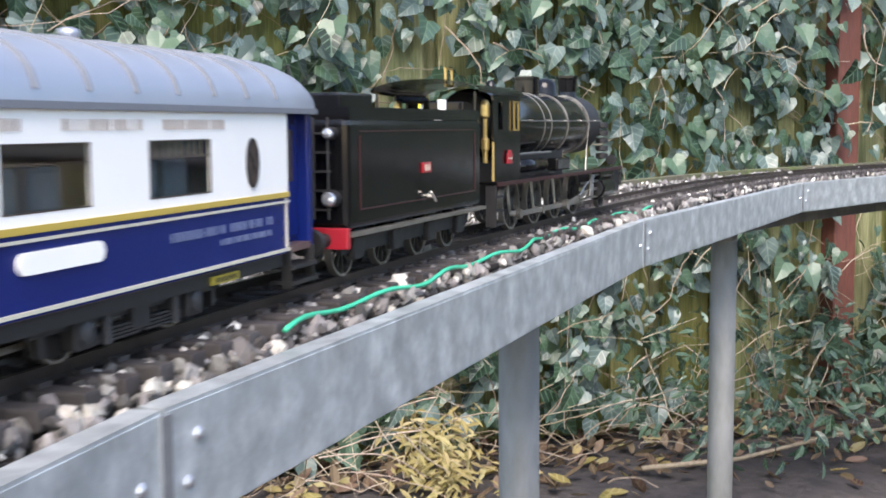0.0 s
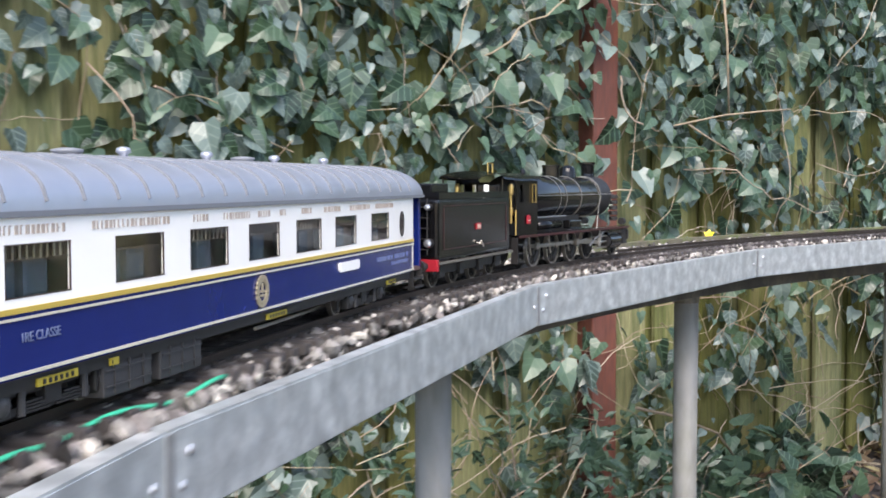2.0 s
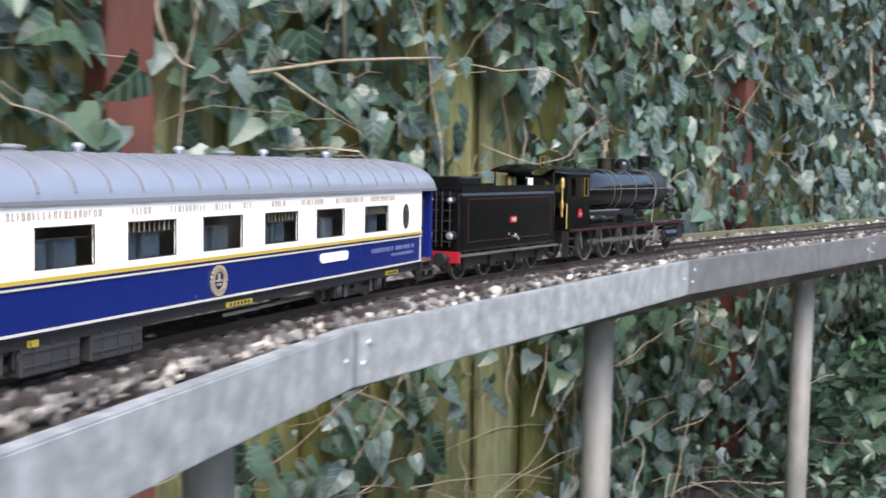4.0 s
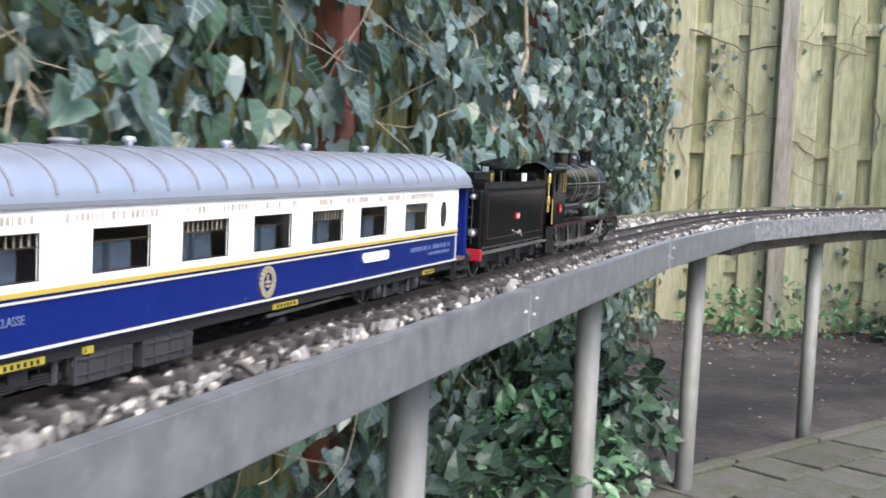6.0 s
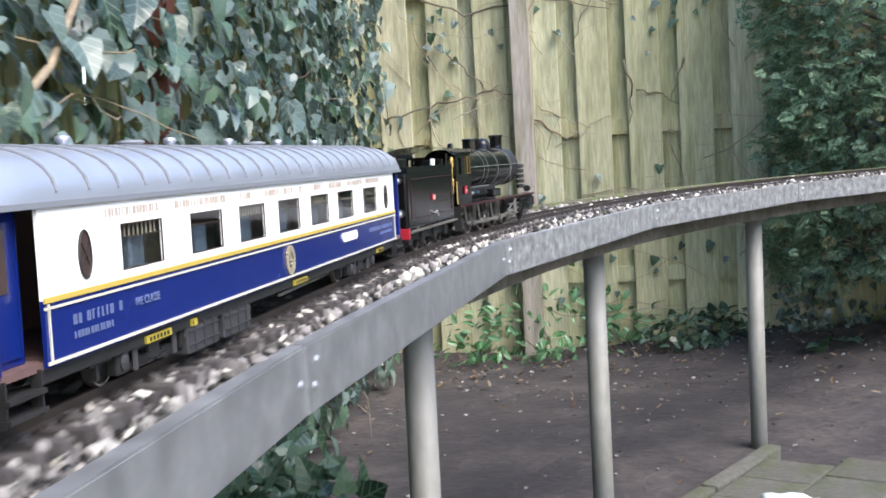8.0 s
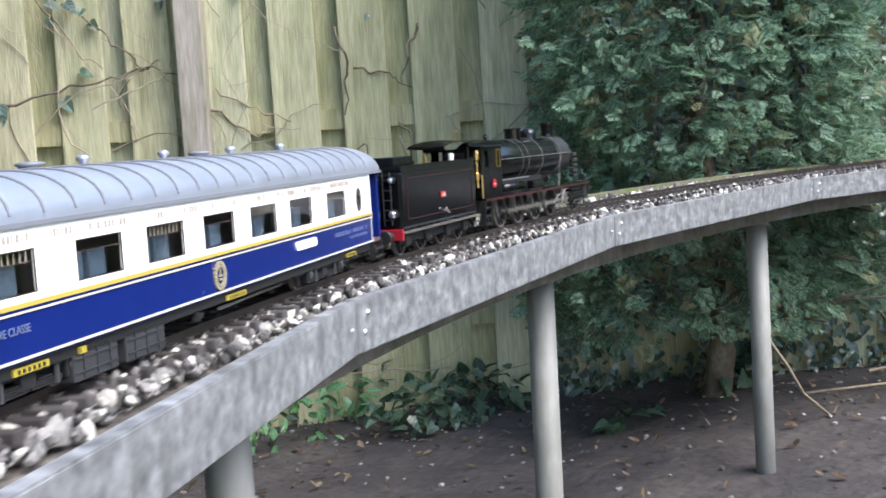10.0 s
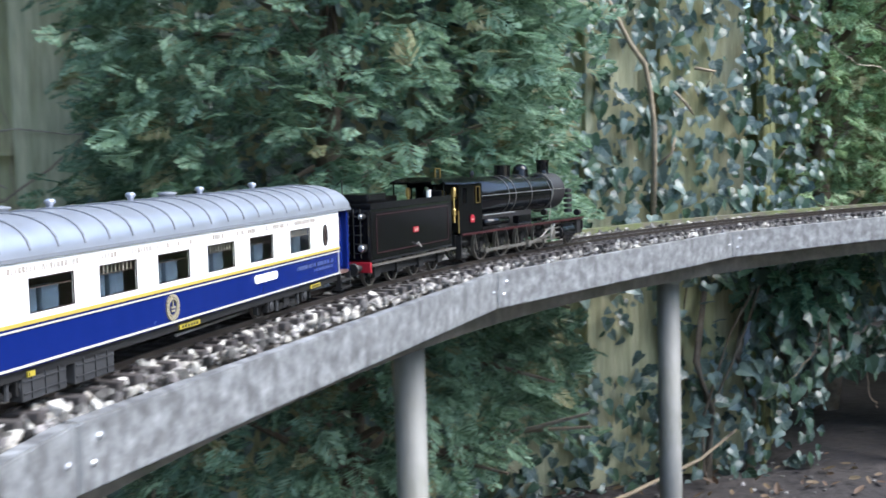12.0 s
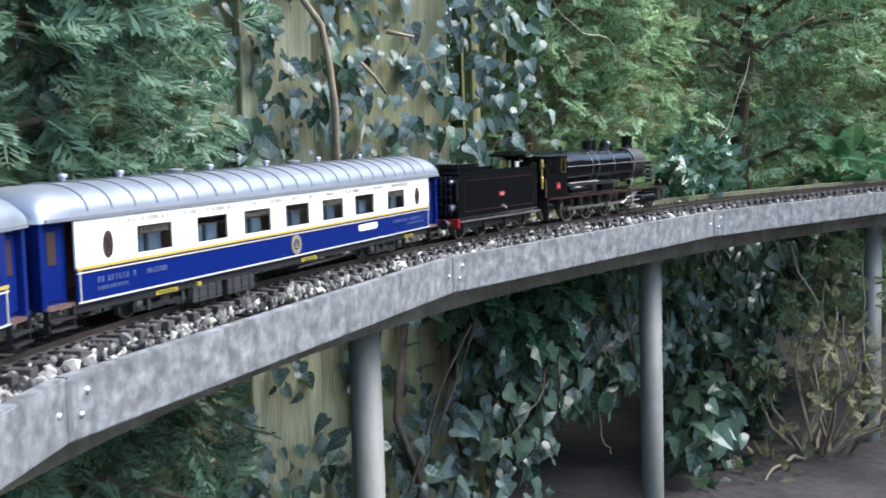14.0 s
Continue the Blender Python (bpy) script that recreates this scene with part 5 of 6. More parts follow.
ivy_wall("ivy", "blue-green ivy climbing the fence beside a conifer", R0 + RD * 2.0, RD, RN, 1.95, 5600, 13, lambda s, z: -0.85 + (0.6 if 0.2 < z < 0.62 else 0) + (0.4 if s < 0.5 else 0), twigs=16, parts=110,
         depth=(0.012, 0.12), mat=IVY_OLD, sizes=(0.022, 0.052), z_range=(0.05, 2.1))
ivy_wall("ivy", "sparse bare ivy stems with few leaves on a plank fence", R0 + RD * 0.3, RD, RN, 2.0, 130, 14, lambda s, z: 0.3, twigs=110, parts=10,
         depth=(0.01, 0.06), sizes=(0.03, 0.06))
ivy_wall("ivy", "dark ivy thicket in deep shade under conifers", Vector((11.72, 12.88)), Vector((0.95, -0.30)).normalized(), Vector((-0.30, -0.95)).normalized(), 2.6, 2600, 15,
         lambda s, z: -0.6, twigs=24, parts=80, depth=(0.0, 0.12), mat=IVY, sizes=(0.03, 0.06), z_range=(0.34, 0.80))


def spray_template(rng, pairs=7):
    """A flat, feathered conifer spray lying along y."""
    pts, faces = [], []

    def blade(a, b, w):
        a, b = np.array(a), np.array(b)
        t = (b - a) / np.linalg.norm(b - a)
        s = np.cross(t, [0, 0, 1.0]) * w
        k = len(pts)
        pts.extend([a, a * 0.45 + b * 0.55 + s, b, a * 0.45 + b * 0.55 - s])
        faces.append((k, k + 1, k + 2, k + 3))

    blade((0, 0, 0), (0, 1, -0.15), 0.02)
    for i in range(pairs):
        y = 0.12 + 0.8 * i / pairs
        reach = 0.42 * (1 - 0.75 * i / pairs) * rng.uniform(0.8, 1.2)
        for sgn in (-1, 1):
            tip = (sgn * reach, y + reach * 0.9, -0.15 * y * y - 0.12 * reach + rng.normal(0, 0.03))
            blade((0, y, -0.15 * y * y), tip, 0.042)
            m = np.array((sgn * reach * 0.5, y + reach * 0.45, -0.15 * y * y - 0.05 * reach))
            blade(m, m + np.array((sgn * reach * 0.16, reach * 0.5, -0.02)), 0.034)
            blade(m, m + np.array((sgn * reach * 0.5, reach * 0.08, -0.04)), 0.034)
    return np.array(pts), faces, np.zeros((len(pts), 2))


def conifer(name, label, c, radii, count, seed, top=2.3, low=0.1, lean=(0, 0), size=(0.045, 0.105), dry=0.1, trunk=0.05, mat=CYPRESS):
    """A dense cypress: trunk, limbs and feathered sprays in drooping tiers round them."""
    rng = np.random.default_rng(seed)
    e = tagged(new(name), label, "conifer")
    bm = bmesh.new()
    rope(bm, [(c[0] + 0.03 * math.sin(k), c[1] + 0.03 * math.cos(2 * k), -0.1 + k * top / 7) for k in range(8)], trunk, trunk * 0.4, 9)
    part("trunk", bm, BARK, e, smooth=True)
    old = []
    n_limb = 40
    for k in range(n_limb):
        a = rng.uniform(0, 6.283)
        z = rng.uniform(low, top)
        dirv = np.array([math.cos(a) * radii[0], math.sin(a) * radii[1], 0])
        wob = 0.75 + 0.4 * noise.noise((math.cos(a) * 1.5, math.sin(a) * 1.5, z * 1.6 + seed))
        reach = dirv * wob
        base = np.array([c[0], c[1], z - 0.1])
        tip = base + reach + np.array([0, 0, 0.12 + rng.normal(0, 0.06)])
        bm = bmesh.new()
        rope(bm, [base, base + reach * 0.5 + np.array([0, 0, 0.1]), tip], 0.012, 0.003, 5)
        part("limb", bm, BARK, e)
    tpl = [spray_template(rng) for _ in range(3)]
    buckets = [[], [], []]
    for k in range(count):
        a, z = rng.uniform(0, 6.283), rng.uniform(low, top)
        g = noise.noise((math.cos(a) * 2.2, math.sin(a) * 2.2, z * 3.0 + seed)) + 0.6 * noise.noise((math.cos(a) * 6, math.sin(a) * 6, z * 8 + seed))
        r = (0.80 + 0.24 * g) * rng.uniform(0.72, 1.0) * (1.0 if z > 0.35 else 0.75 + 0.6 * z)
        o = np.array([math.cos(a) * radii[0], math.sin(a) * radii[1], 0])
        p = np.array([c[0], c[1], z]) + o * r + np.array([lean[0] * z, lean[1] * z, 0])
        od = o / np.linalg.norm(o)
        y = od * rng.uniform(0.5, 1.0) + np.array([0, 0, rng.uniform(-0.55, 0.35)]) + rng.normal(0, 0.35, 3)
        out = np.array([0, 0, 1.0]) + od * 0.7 + rng.normal(0, 0.4, 3)
        row = (p, y, out, rng.uniform(*size))
        (old if rng.random() < dry else buckets[k % 3]).append(row)
    for b, t in zip(buckets, tpl):
        v, f, uv = leaf_batch(b, t)
        stuff("spray", v.tolist(), f, mat, uv, parent=e)
    if old:
        v, f, uv = leaf_batch(old, tpl[0])
        stuff("spray", v.tolist(), f, CYPRESS_DRY, uv, parent=e, label="yellowed dry sprays")
    return e


conifer("conifer", "dense dark green cypress hedge bush beside a fence", (10.62, 13.36), (0.74, 0.60), 11500, 21, low=0.36, dry=0.05, size=(0.035, 0.095))
conifer("conifer", "feathery green cypress with browned inner twigs", (12.66, 12.96), (0.52, 0.46), 6500, 22, low=0.62, dry=0.12, size=(0.035, 0.09), mat=CYPRESS_LIGHT)
conifer("conifer", "green cypress beside a dark ivy thicket", (13.75, 12.5), (0.72, 0.7), 6000, 23, low=0.4, size=(0.04, 0.10), mat=CYPRESS_LIGHT)


def shrub(name, label, category, c, radii, count, seed, shape, mat, sizes, stems=6, up=0.4):
    """A loose bush of single leaves on thin stems."""
    rng = np.random.default_rng(seed)
    e = tagged(new(name), label, category)
    for k in range(stems):
        bm = bmesh.new()
        a = rng.uniform(0, 6.283)
        base = np.array([c[0] + rng.normal(0, 0.05), c[1] + rng.normal(0, 0.05), c[2] - radii[2] - 0.15])
        rope(bm, tendril(base, (math.cos(a) * 0.4, math.sin(a) * 0.4, 1), radii[2] * 2, 0.2, rng, steps=6), 0.006, 0.002, 5)
        part("stem", bm, BARK, e)
    rows = []
    for k in range(count):
        v = rng.normal(0, 1, 3)
        v = v / np.linalg.norm(v) * rng.uniform(0.45, 1.0)
        p = np.array(c) + v * np.array(radii)
        y = v + np.array([0, 0, -0.2]) + rng.normal(0, 0.5, 3)
        out = np.array([0, 0, up]) + v + rng.normal(0, 0.35, 3)
        rows.append((p, y, out, rng.uniform(*sizes)))
    v, f, uv = leaf_batch(rows, leaf_template(shape))
    stuff("foliage", v.tolist(), f, mat, uv, parent=e)
    return e


shrub("holly_bush", "glossy grey-green holly bush under a conifer", "bush", (11.95, 12.80, 0.62), (0.30, 0.16, 0.13), 420, 31, HOLLY_SHAPE, HOLLY, (0.05, 0.085))
shrub("holly_bush", "glossy pale green holly sprig beside the track", "bush", (12.62, 12.50, 0.88), (0.26, 0.10, 0.10), 240, 39, HOLLY_SHAPE, HOLLY, (0.035, 0.06))
shrub("laurel_plant", "broad pale green leaves of a low laurel plant", "plant", (13.35, 12.10, 0.86), (0.2, 0.16, 0.08), 44, 32, OVAL_SHAPE, LAUREL, (0.11, 0.18), up=1.0)
shrub("ivy_clump", "large blue-green ivy leaves in deep shade", "ivy", (12.85, 12.45, 0.24), (0.7, 0.12, 0.22), 420, 33, IVY_SHAPE, IVY, (0.035, 0.07))
shrub("ivy_clump", "blue-green ivy leaves below a plank fence", "ivy", (11.7, 12.95, 0.45), (0.5, 0.16, 0.4), 110, 34, IVY_SHAPE, IVY_OLD, (0.03, 0.052))
shrub("ivy_clump", "bright green ivy leaves on the soil by the fence corner", "ivy", (7.15, 11.75, 0.2), (0.30, 0.62, 0.26), 1400, 35, IVY_SHAPE, IVY, (0.03, 0.065))
shrub("ivy_clump", "large ivy leaves creeping over dark soil", "ivy", (5.3, 8.9, 0.10), (0.25, 0.4, 0.16), 150, 36, IVY_SHAPE, IVY, (0.05, 0.085))
shrub("ivy_clump", "large pale green ivy leaves on bare soil", "ivy", (10.72, 13.36, 0.12), (0.12, 0.10, 0.12), 34, 40, IVY_SHAPE, IVY, (0.05, 0.085), up=0.8)
shrub("ivy_clump", "few ivy leaves creeping on dark soil", "ivy", (10.26, 13.40, 0.06), (0.12, 0.10, 0.05), 20, 41, IVY_SHAPE, IVY, (0.05, 0.08), up=0.9)
shrub("ivy_clump", "green ivy and weeds at the foot of fence boards", "ivy", (10.03, 13.95, 0.10), (0.35, 0.16, 0.10), 200, 42, IVY_SHAPE, IVY, (0.03, 0.06), up=0.9)
shrub("weed_patch", "fresh green ivy and weeds on soil beside a fence", "plant", (6.85, 11.15, 0.16), (0.24, 0.55, 0.2), 620, 43, OVAL_SHAPE, LAUREL, (0.025, 0.06), up=0.9)
shrub("ivy_clump", "pale glossy ivy leaves at the foot of the fence", "ivy", (6.55, 10.55, 0.18), (0.26, 0.55, 0.24), 320, 44, IVY_SHAPE, IVY, (0.035, 0.07), up=0.7)
shrub("weed_patch", "low green weeds on shaded soil under the trackway", "plant", (6.30, 9.95, 0.08), (0.28, 0.50, 0.12), 420, 45, OVAL_SHAPE, IVY, (0.025, 0.06), up=0.9)
shrub("weed_patch", "small green weeds along the foot of a fence", "plant", (9.5, 14.4, 0.12), (0.75, 0.35, 0.18), 480, 37, OVAL_SHAPE, LAUREL, (0.03, 0.07))
shrub("weed_patch", "small fresh green weeds among dead leaves", "plant", (4.75, 8.05, 0.2), (0.5, 0.7, 0.24), 900, 38, OVAL_SHAPE, IVY, (0.02, 0.05), stems=1)


# ---- single stems, litter and small things ----
def branch(label, pts, r0, r1, mat=TWIG, name="branch"):
    bm = bmesh.new()
    rope(bm, pts, r0, r1, 7)
    return tagged(part(name, bm, mat, smooth=True), label, "branch")


def on_back(s, out, z):
    p = R0 + RD * s + RN * out
    return (p.x, p.y, z)


def on_left(s, out, z):
    p = LA + LD * s + LN * out
    return (p.x, p.y, z)


branch("pale curving ivy stem climbing a plank fence", [on_back(3.43, 0.05, 0.75), on_back(3.42, 0.08, 0.97), on_back(3.41, 0.10, 1.05), on_back(3.40, 0.10, 1.14), on_back(3.38, 0.11, 1.21), on_back(3.34, 0.11, 1.26), on_back(3.24, 0.1, 1.45)], 0.008, 0.006)
branch("pale forked ivy stem on a plank fence", [on_back(3.42, 0.10, 0.95), on_back(3.45, 0.12, 0.98), on_back(3.46, 0.12, 1.02)], 0.005, 0.003)
branch("short pale ivy twig on a plank fence", [on_back(3.53, 0.10, 1.20), on_back(3.58, 0.12, 1.19), on_back(3.56, 0.11, 1.15)], 0.005, 0.003)
branch("bent pale ivy twig on a plank fence", [on_back(3.47, 0.10, 1.14), on_back(3.49, 0.12, 1.11), on_back(3.52, 0.11, 1.08)], 0.004, 0.003)
branch("bent bare branch hanging below a conifer", [(10.36, 12.98, 0.78), (10.31, 12.97, 0.62), (10.30, 12.96, 0.48), (10.34, 12.94, 0.36), (10.40, 12.91, 0.26), (10.45, 12.90, 0.18), (10.62, 12.90, 0.06)], 0.006, 0.004)
branch("thin dry twig leaning out of ivy", [on_left(3.70, 0.22, 1.105), on_left(3.9, 0.23, 1.14), on_left(4.05, 0.24, 1.155), on_left(4.17, 0.25, 1.165)], 0.003, 0.0025)
branch("thin dry twig sloping out of ivy", [on_left(3.76, 0.22, 1.11), on_left(3.83, 0.24, 1.07), on_left(3.92, 0.25, 1.03)], 0.003, 0.002)
branch("slender white stem hanging beside a red-brown post", [on_left(3.91, 0.2, 1.6), on_left(3.92, 0.22, 1.35), on_left(3.93, 0.22, 1.14)], 0.004, 0.003)
branch("thick grey branch climbing through corner ivy", [(6.55, 11.05, 0.9), (6.75, 11.3, 1.02), (6.85, 11.45, 1.12), (6.92, 11.55, 1.25), (6.95, 11.7, 1.5)], 0.009, 0.006)
branch("long dry stick lying on soil", [(4.55, 7.4, 0.05), (4.75, 7.6, 0.05), (4.95, 7.95, 0.06), (5.1, 8.2, 0.04)], 0.007, 0.004)
branch("long dry stalk arching over weeds", [(5.0, 8.1, 0.42), (5.05, 8.35, 0.36), (5.15, 8.6, 0.27), (5.2, 8.8, 0.14)], 0.004, 0.003)
branch("broken stick on bare soil", [(10.9, 12.98, 0.16), (11.2, 12.96, 0.15), (11.5, 12.9, 0.18), (11.62, 12.85, 0.24)], 0.006, 0.004)
branch("pale fallen twig on bare soil", [(10.6, 13.0, 0.14), (10.85, 12.85, 0.15), (11.05, 12.8, 0.16)], 0.005, 0.003)
for k, (x, y) in enumerate(((11.62, 12.93), (11.74, 12.86))):
    branch("twisted holly stem in shade", [(x, y, 0.1), (x + 0.02, y, 0.28), (x - 0.03, y + 0.02, 0.42), (x + 0.05, y + 0.03, 0.6)], 0.014, 0.008, BARK)


VINES = (
    ((0.20, 1.14), (0.43, 1.20), (0.64, 1.23), (0.77, 1.28)), ((0.94, 1.17), (1.07, 1.10), (1.19, 1.05)), ((1.40, 1.22), (1.52, 1.19), (1.60, 1.14)),
    ((1.63, 1.35), (1.59, 1.25), (1.57, 1.15)), ((0.53, 1.43), (0.65, 1.32), (0.71, 1.26), (0.88, 1.21)), ((1.56, 1.03), (1.60, 0.93)),
    ((1.36, 1.36), (1.39, 1.20), (1.37, 1.06)), ((0.36, 1.55), (0.49, 1.33), (0.58, 1.26)), ((1.24, 1.83), (1.21, 1.65), (1.13, 1.47)),
    ((0.92, 1.11), (1.07, 1.01), (1.13, 1.03)), ((0.46, 0.79), (0.37, 0.70), (0.27, 0.65)), ((1.56, 0.98), (1.64, 0.62)), ((0.30, 1.75), (0.62, 1.62), (0.95, 1.68), (1.30, 1.60)),
)


def wavy(way, q):
    """A stem that wanders a little between the points it passes on the back fence."""
    pts = []
    for (a0, z0), (a1, z1) in zip(way[:-1], way[1:]):
        for k in range(5):
            w = k / 5
            pts.append(on_back(a0 + (a1 - a0) * w + 0.010 * math.sin(5 * len(pts) + q), 0.03 + 0.012 * math.sin(0.9 * len(pts) + q), z0 + (z1 - z0) * w + 0.008 * math.sin(2.3 * len(pts) + 2 * q)))
    return pts + [on_back(way[-1][0], 0.03, way[-1][1])]


for q, way in enumerate(VINES):
    branch("thin bare brown ivy stem across fence boards", wavy(way, q), 0.0035 if q % 3 else 0.0055, 0.002,
           TWIG if q % 2 else BARK)


def dry_bush():
    """The yellowed cypress below the track: bare forked stems with feathery tips."""
    rng = np.random.default_rng(61)
    e = tagged(new("dry_cypress"), "yellowed half-bare cypress with forked grey stems", "bush")
    tips = []
    for k in range(16):
        bm = bmesh.new()
        base = np.array([12.80, 12.20, 0.05]) + rng.normal(0, 0.03, 3) * np.array([1, 1, 0])
        pts = tendril(base, (rng.normal(0, 0.45), rng.normal(0, 0.2), 1.0), rng.uniform(0.4, 0.78), 0.22, rng, steps=8)
        rope(bm, pts, 0.007, 0.002, 5)
        part("stem", bm, TWIG, e)
        tips += pts[4:]
    rows = []
    for p in tips:
        for _ in range(6):
            v = rng.normal(0, 1, 3)
            rows.append((p + v * 0.035, v + np.array([0, 0, 0.6]), rng.normal(0, 1, 3), rng.uniform(0.022, 0.055)))
    t = spray_template(rng)
    v, f, uv = leaf_batch(rows, t)
    stuff("spray", v.tolist(), f, CYPRESS_DRY, uv, parent=e)


dry_bush()


def litter(name, label, category, count, seed, place, mat, shape, sizes, flat=0.35):
    rng = np.random.default_rng(seed)
    rows = []
    while len(rows) < count:
        x, y = place(rng)
        a = rng.uniform(0, 6.283)
        rows.append(((x, y, rise(x, y) + rng.uniform(0.004, 0.02)), (math.cos(a), math.sin(a), rng.normal(0, flat)), (rng.normal(0, flat), rng.normal(0, flat), 1), rng.uniform(*sizes)))
    v, f, uv = leaf_batch(rows, leaf_template(shape, 0.4, -0.25))
    stuff(name, v.tolist(), f, mat, uv, label=label, category=category)


def by_left(rng):
    p = LA + LD * rng.uniform(0.3, 5.4) + LN * abs(rng.normal(0.12, 0.32))
    return p.x, p.y


def by_back(rng):
    p = R0 + RD * rng.uniform(0.0, 4.0) + RN * abs(rng.normal(0.1, 0.7))
    return p.x, p.y


litter("dead_leaves", "brown curled dead leaves on the soil by the fence", "leaf litter", 1500, 71, by_left, DEAD, OVAL_SHAPE, (0.03, 0.075))
litter("dead_leaves", "scattered brown dead leaves on dark soil", "leaf litter", 700, 72, by_back, DEAD, OVAL_SHAPE, (0.014, 0.04))
litter("yellow_leaves", "yellow fallen leaves on dark soil", "leaf litter", 260, 73, by_left, YELLOW, OVAL_SHAPE, (0.035, 0.075))


def heap():
    """The wilted yellow fern heap on the soil."""
    rng = np.random.default_rng(75)
    rows = []
    for k in range(420):
        s = rng.uniform(0, 1)
        c = np.array([4.17, 7.02, 0.03]) + np.array([-0.22, 0.34, 0.11]) * s + rng.normal(0, 1, 3) * np.array([0.06, 0.06, 0.03])
        rows.append((c, np.array([rng.normal(0.3, 0.8), rng.normal(-0.4, 0.6), rng.normal(-0.2, 0.3)]), (rng.normal(0.3, 0.4), rng.normal(-0.4, 0.4), 1), rng.uniform(0.03, 0.06)))
    v, f, uv = leaf_batch(rows, leaf_template([(0.0, 0.0), (0.10, 0.25), (0.12, 0.55), (0.07, 0.8), (0.0, 1.0)], 0.5, 0.2))
    stuff("wilted_fern", v.tolist(), f, YELLOW, uv, label="heap of wilted yellow fern fronds on the soil", category="plant")


heap()


def tangle():
    """Thin dry stems lying and leaning over the soil along the ivy fence."""
    rng = np.random.default_rng(77)
    bm = bmesh.new()
    for k in range(260):
        s, o, z = rng.uniform(0.8, 5.6), abs(rng.normal(0.1, 0.22)) + 0.08, abs(rng.normal(0, 0.18)) + 0.03
        h = np.array([LD.x, LD.y, 0]) * rng.normal(0, 1) + np.array([LN.x, LN.y, 0]) * rng.normal(0.2, 0.4) + np.array([0, 0, rng.normal(0.1, 0.5)])
        way = [q if q[2] > 0.012 else np.array([q[0], q[1], 0.012 + 0.004 * i]) for i, q in enumerate(tendril(on_left(s, o, z), h, rng.uniform(0.15, 0.5), 0.13, rng, 0.05, 7))]
        r = rng.choice([0.0011, 0.0016, 0.0023])
        rope(bm, way, r, r * 0.6, 4)
    ob = part("dry_stems", bm, TWIG)
    tagged(ob, "tangle of thin pale dry stems over soil", "twigs", kind="stuff")


tangle()


def flower(p):
    bm = bmesh.new()
    for k in range(5):
        a = 6.28319 * k / 5
        m = Matrix.Translation(p) @ Matrix.Rotation(0.9, 4, "X") @ Matrix.Rotation(a, 4, "Z")
        v = [bm.verts.new(m @ Vector(q)) for q in ((0, 0, 0), (0.006, 0.008, 0.002), (0.0, 0.016, 0.004), (-0.006, 0.008, 0.002))]
        bm.faces.new(v)
    lathe(bm, p, [(0.003, 0.0), (0.0025, 0.004), (0.001, 0.006)], 8)
    return tagged(part("flower", bm, FLOWER), "small bright yellow five-petalled flower among ivy", "flower", group="yellow flowers in the ivy")


for s, o, z in ((1.95, 0.24, 0.98), (1.72, 0.24, 0.90), (1.66, 0.24, 0.86), (1.35, 0.25, 1.28), (0.45, 0.28, 1.16), (0.12, 0.28, 1.22), (3.75, 0.22, 0.72), (3.85, 0.22, 0.80)):
    flower(Vector(on_left(s, o, z)))


def white_bits():
    """Small pale stones and bits on the soil."""
    ico = bmesh.new()
    bmesh.ops.create_icosphere(ico, subdivisions=1, radius=1.0)
    base = np.array([v.co[:] for v in ico.verts])
    tri = np.array([[v.index for v in f.verts] for f in ico.faces])
    ico.free()
    rng = np.random.default_rng(81)
    verts, faces, n = [], [], 0
    for k in range(760):
        x, y = by_back(rng) if k % 3 else (rng.uniform(6.6, 9.4), rng.uniform(10.8, 14.2))
        s = rng.uniform(0.003, 0.009)
        verts.append(base * rng.uniform(0.7, 1.2, (len(base), 1)) * np.array([s * 1.3, s, s * 0.7]) + np.array([x, y, rise(x, y) + s * 0.3]))
        faces.append(tri + n)
        n += len(base)
    stuff("pebbles", np.concatenate(verts).tolist(), np.concatenate(faces).tolist(), STONE, label="small pale pebbles scattered over dark soil", category="gravel")


white_bits()


def bottle():
    e = tagged(new("plastic_bottle"), "crushed pale plastic bottle with green cap on pavers", "bottle")
    bm = bmesh.new()
    lathe(bm, (0, 0, 0), [(0.010, 0.0), (0.032, 0.004), (0.034, 0.03), (0.029, 0.06), (0.034, 0.09), (0.030, 0.13), (0.013, 0.165)], 16, "x")
    part("body", bm, PLASTIC, e, smooth=True)
    bm = bmesh.new()
    lathe(bm, (0, 0, 0), [(0.015, 0.163), (0.016, 0.165), (0.016, 0.185), (0.013, 0.187)], 14, "x")
    part("cap", bm, LAUREL, e, "green cap")
    e.matrix_basis = pose(BOTTLE[0], BOTTLE[1], 0.062, 0, 4, -20) @ Matrix.Scale(0.8, 4)


BOTTLE = (8.50, 11.80)
bottle()


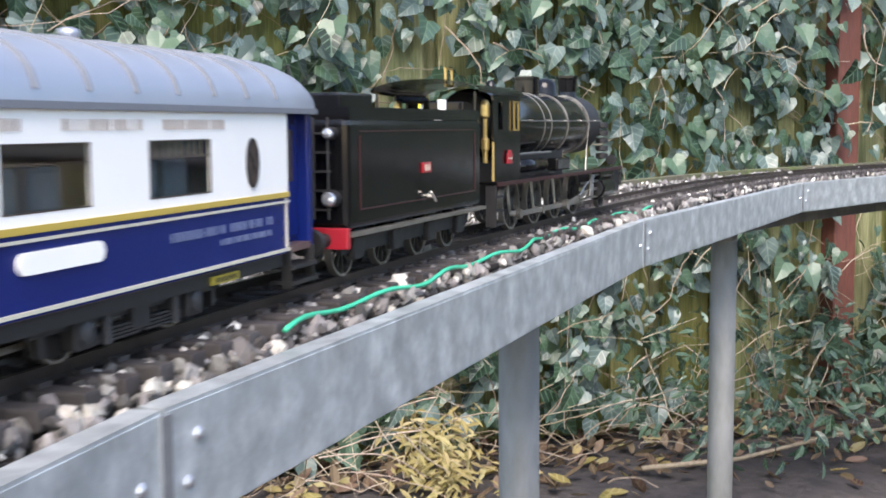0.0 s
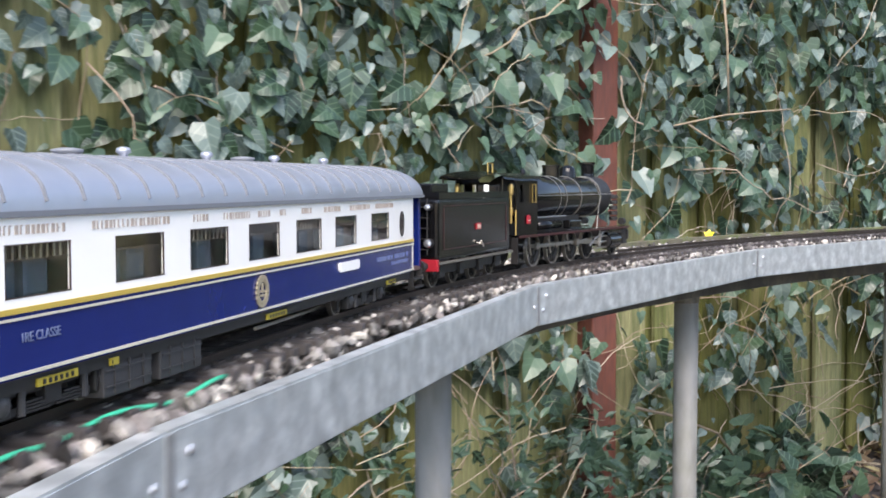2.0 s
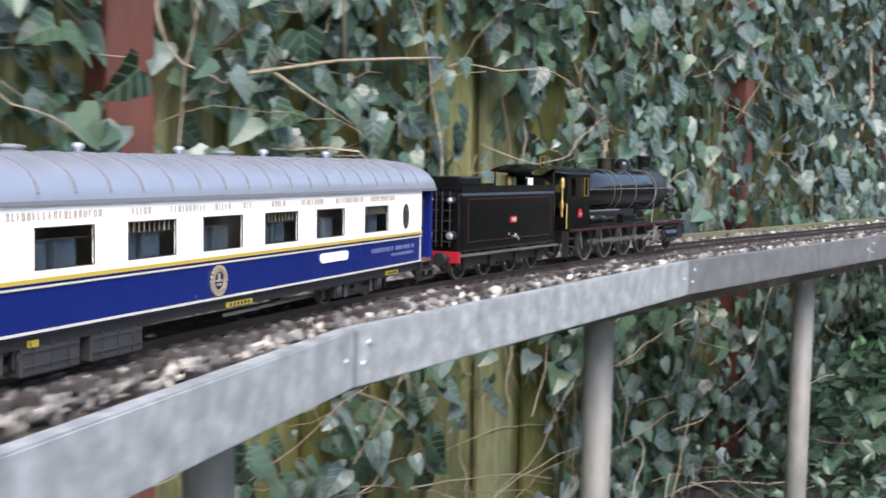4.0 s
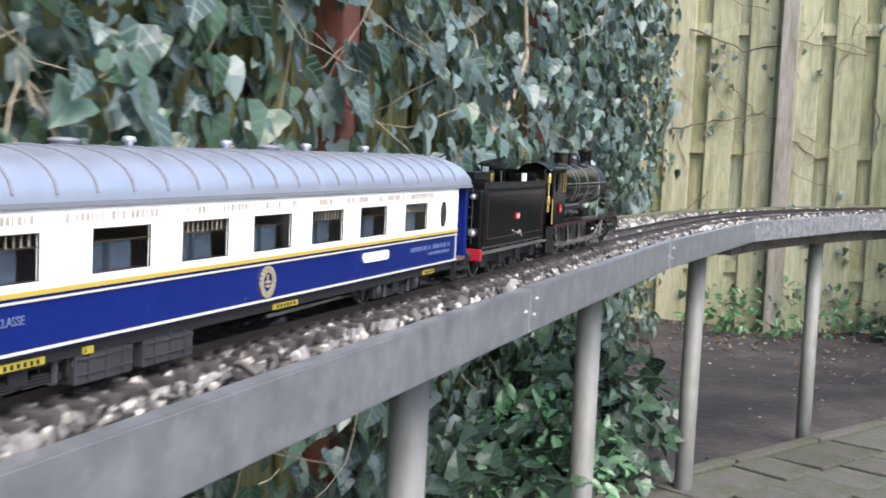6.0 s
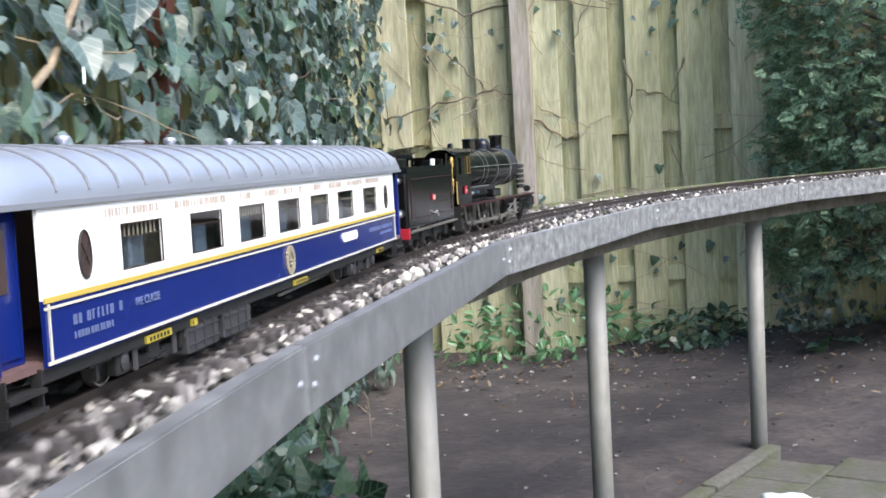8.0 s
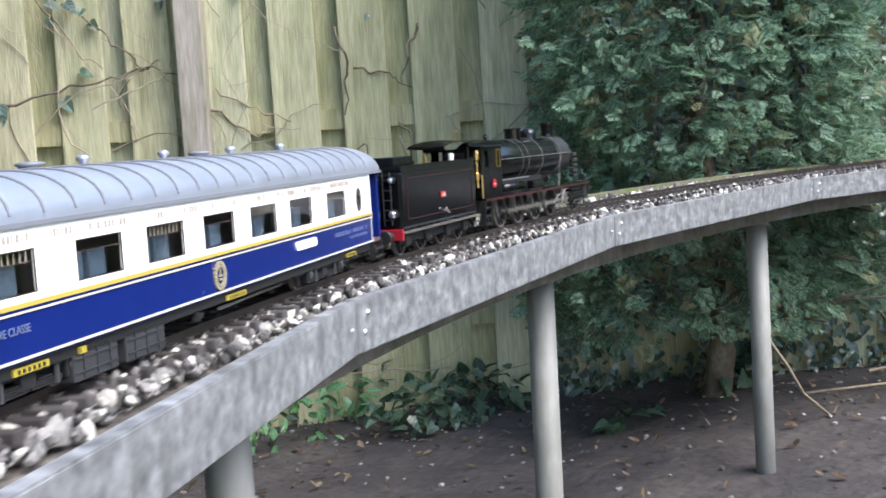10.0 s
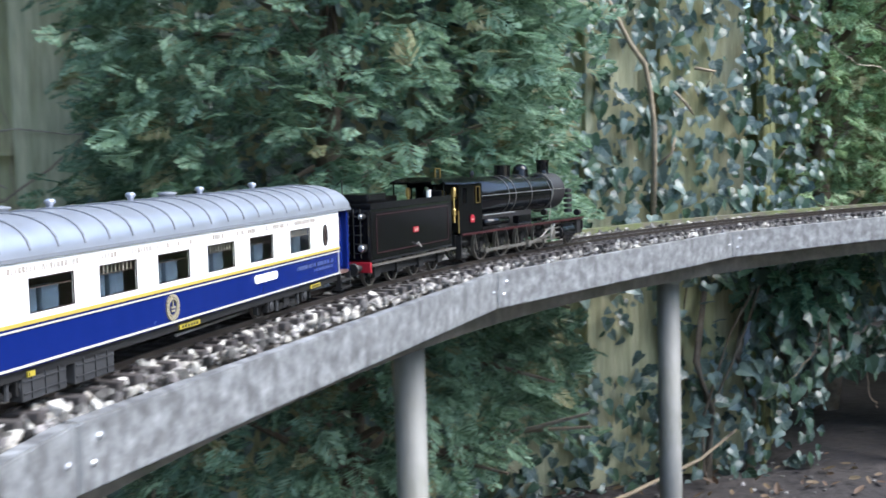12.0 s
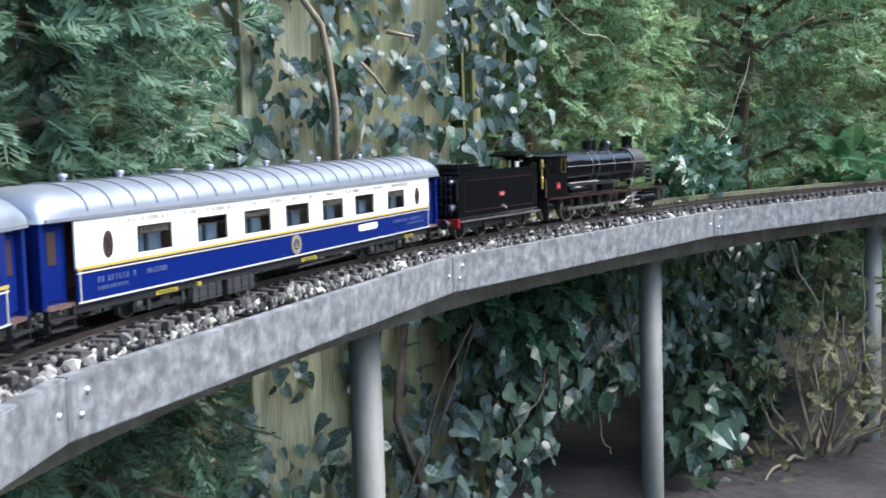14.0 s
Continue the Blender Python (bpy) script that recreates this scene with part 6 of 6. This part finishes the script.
# ---- what moves: the train along the curve, its wheels and rods ----
def vehicle_pose(u, origin, back, ahead):
    """A vehicle whose origin lies so many metres from joint number u, and its bogies back and ahead of that."""
    a, b = along(ahead_of(u, origin + back), OFF)[0], along(ahead_of(u, origin + ahead), OFF)[0]
    d = (b - a) / np.linalg.norm(b - a)
    p = a + (b - a) * (-back / (ahead - back))
    return pose(p[0], p[1], RAIL, 0, 0, math.degrees(math.atan2(d[1], d[0])))


def motions():
    steps = [k / 10 for k in range(141)]
    half = COACH_LEN / 2
    walk(COACH, [(t, vehicle_pose(run(t), -half, -BOGIE_X, BOGIE_X)) for t in steps])
    walk(COACH2, [(t, vehicle_pose(run(t), -half - COACH_LEN - 0.128, -BOGIE_X, BOGIE_X)) for t in steps])
    walk(TENDER, [(t, vehicle_pose(run(t), 0.072, lx(0.058), lx(0.335))) for t in steps])
    walk(ENGINE, [(t, vehicle_pose(run(t), 0.072, lx(0.568), lx(1.0))) for t in steps])
    fine = [k / 30 for k in range(421)]
    gone = [run(t) * 1.0 for t in fine]

    def roll(ob, r):
        at = ob.location.copy()
        walk(ob, [(t, pose(at.x, at.y, at.z, 0, math.degrees((g - gone[0]) / r), 0)) for t, g in zip(fine, gone)])

    for ob in COACH_AXLES + COACH2_AXLES:
        roll(ob, 0.0165)
    for ob in TENDER_AXLES:
        roll(ob, 0.0185)
    for ob in ENGINE_AXLES:
        roll(ob, DRIVER_R)
    roll(LEAD, 0.0165)
    pins = []
    for g in gone:
        a = (g - gone[0]) / DRIVER_R
        pins.append((-CRANK_R * math.sin(a), -CRANK_R * math.cos(a)))
    for rod, x, y in RODS:
        walk(rod, [(t, pose(x + px, y, DRIVER_R + pz)) for t, (px, pz) in zip(fine, pins)])
    z0 = 0.0258
    for rod, y, span in MAINS:
        rows = []
        for t, (px, pz) in zip(fine, pins):
            tilt = math.degrees(math.asin((z0 - DRIVER_R - pz) / span))
            rows.append((t, pose(lx(DRIVERS[2]) + px, y, DRIVER_R + pz, 0, -tilt, 0)))
        walk(rod, rows)
    span = MAINS[0][2]
    for head, y in HEADS:
        rows = []
        for t, (px, pz) in zip(fine, pins):
            dz = z0 - DRIVER_R - pz
            rows.append((t, pose(lx(DRIVERS[2]) + px + math.sqrt(span * span - dz * dz), y, z0)))
        walk(head, rows)


motions()
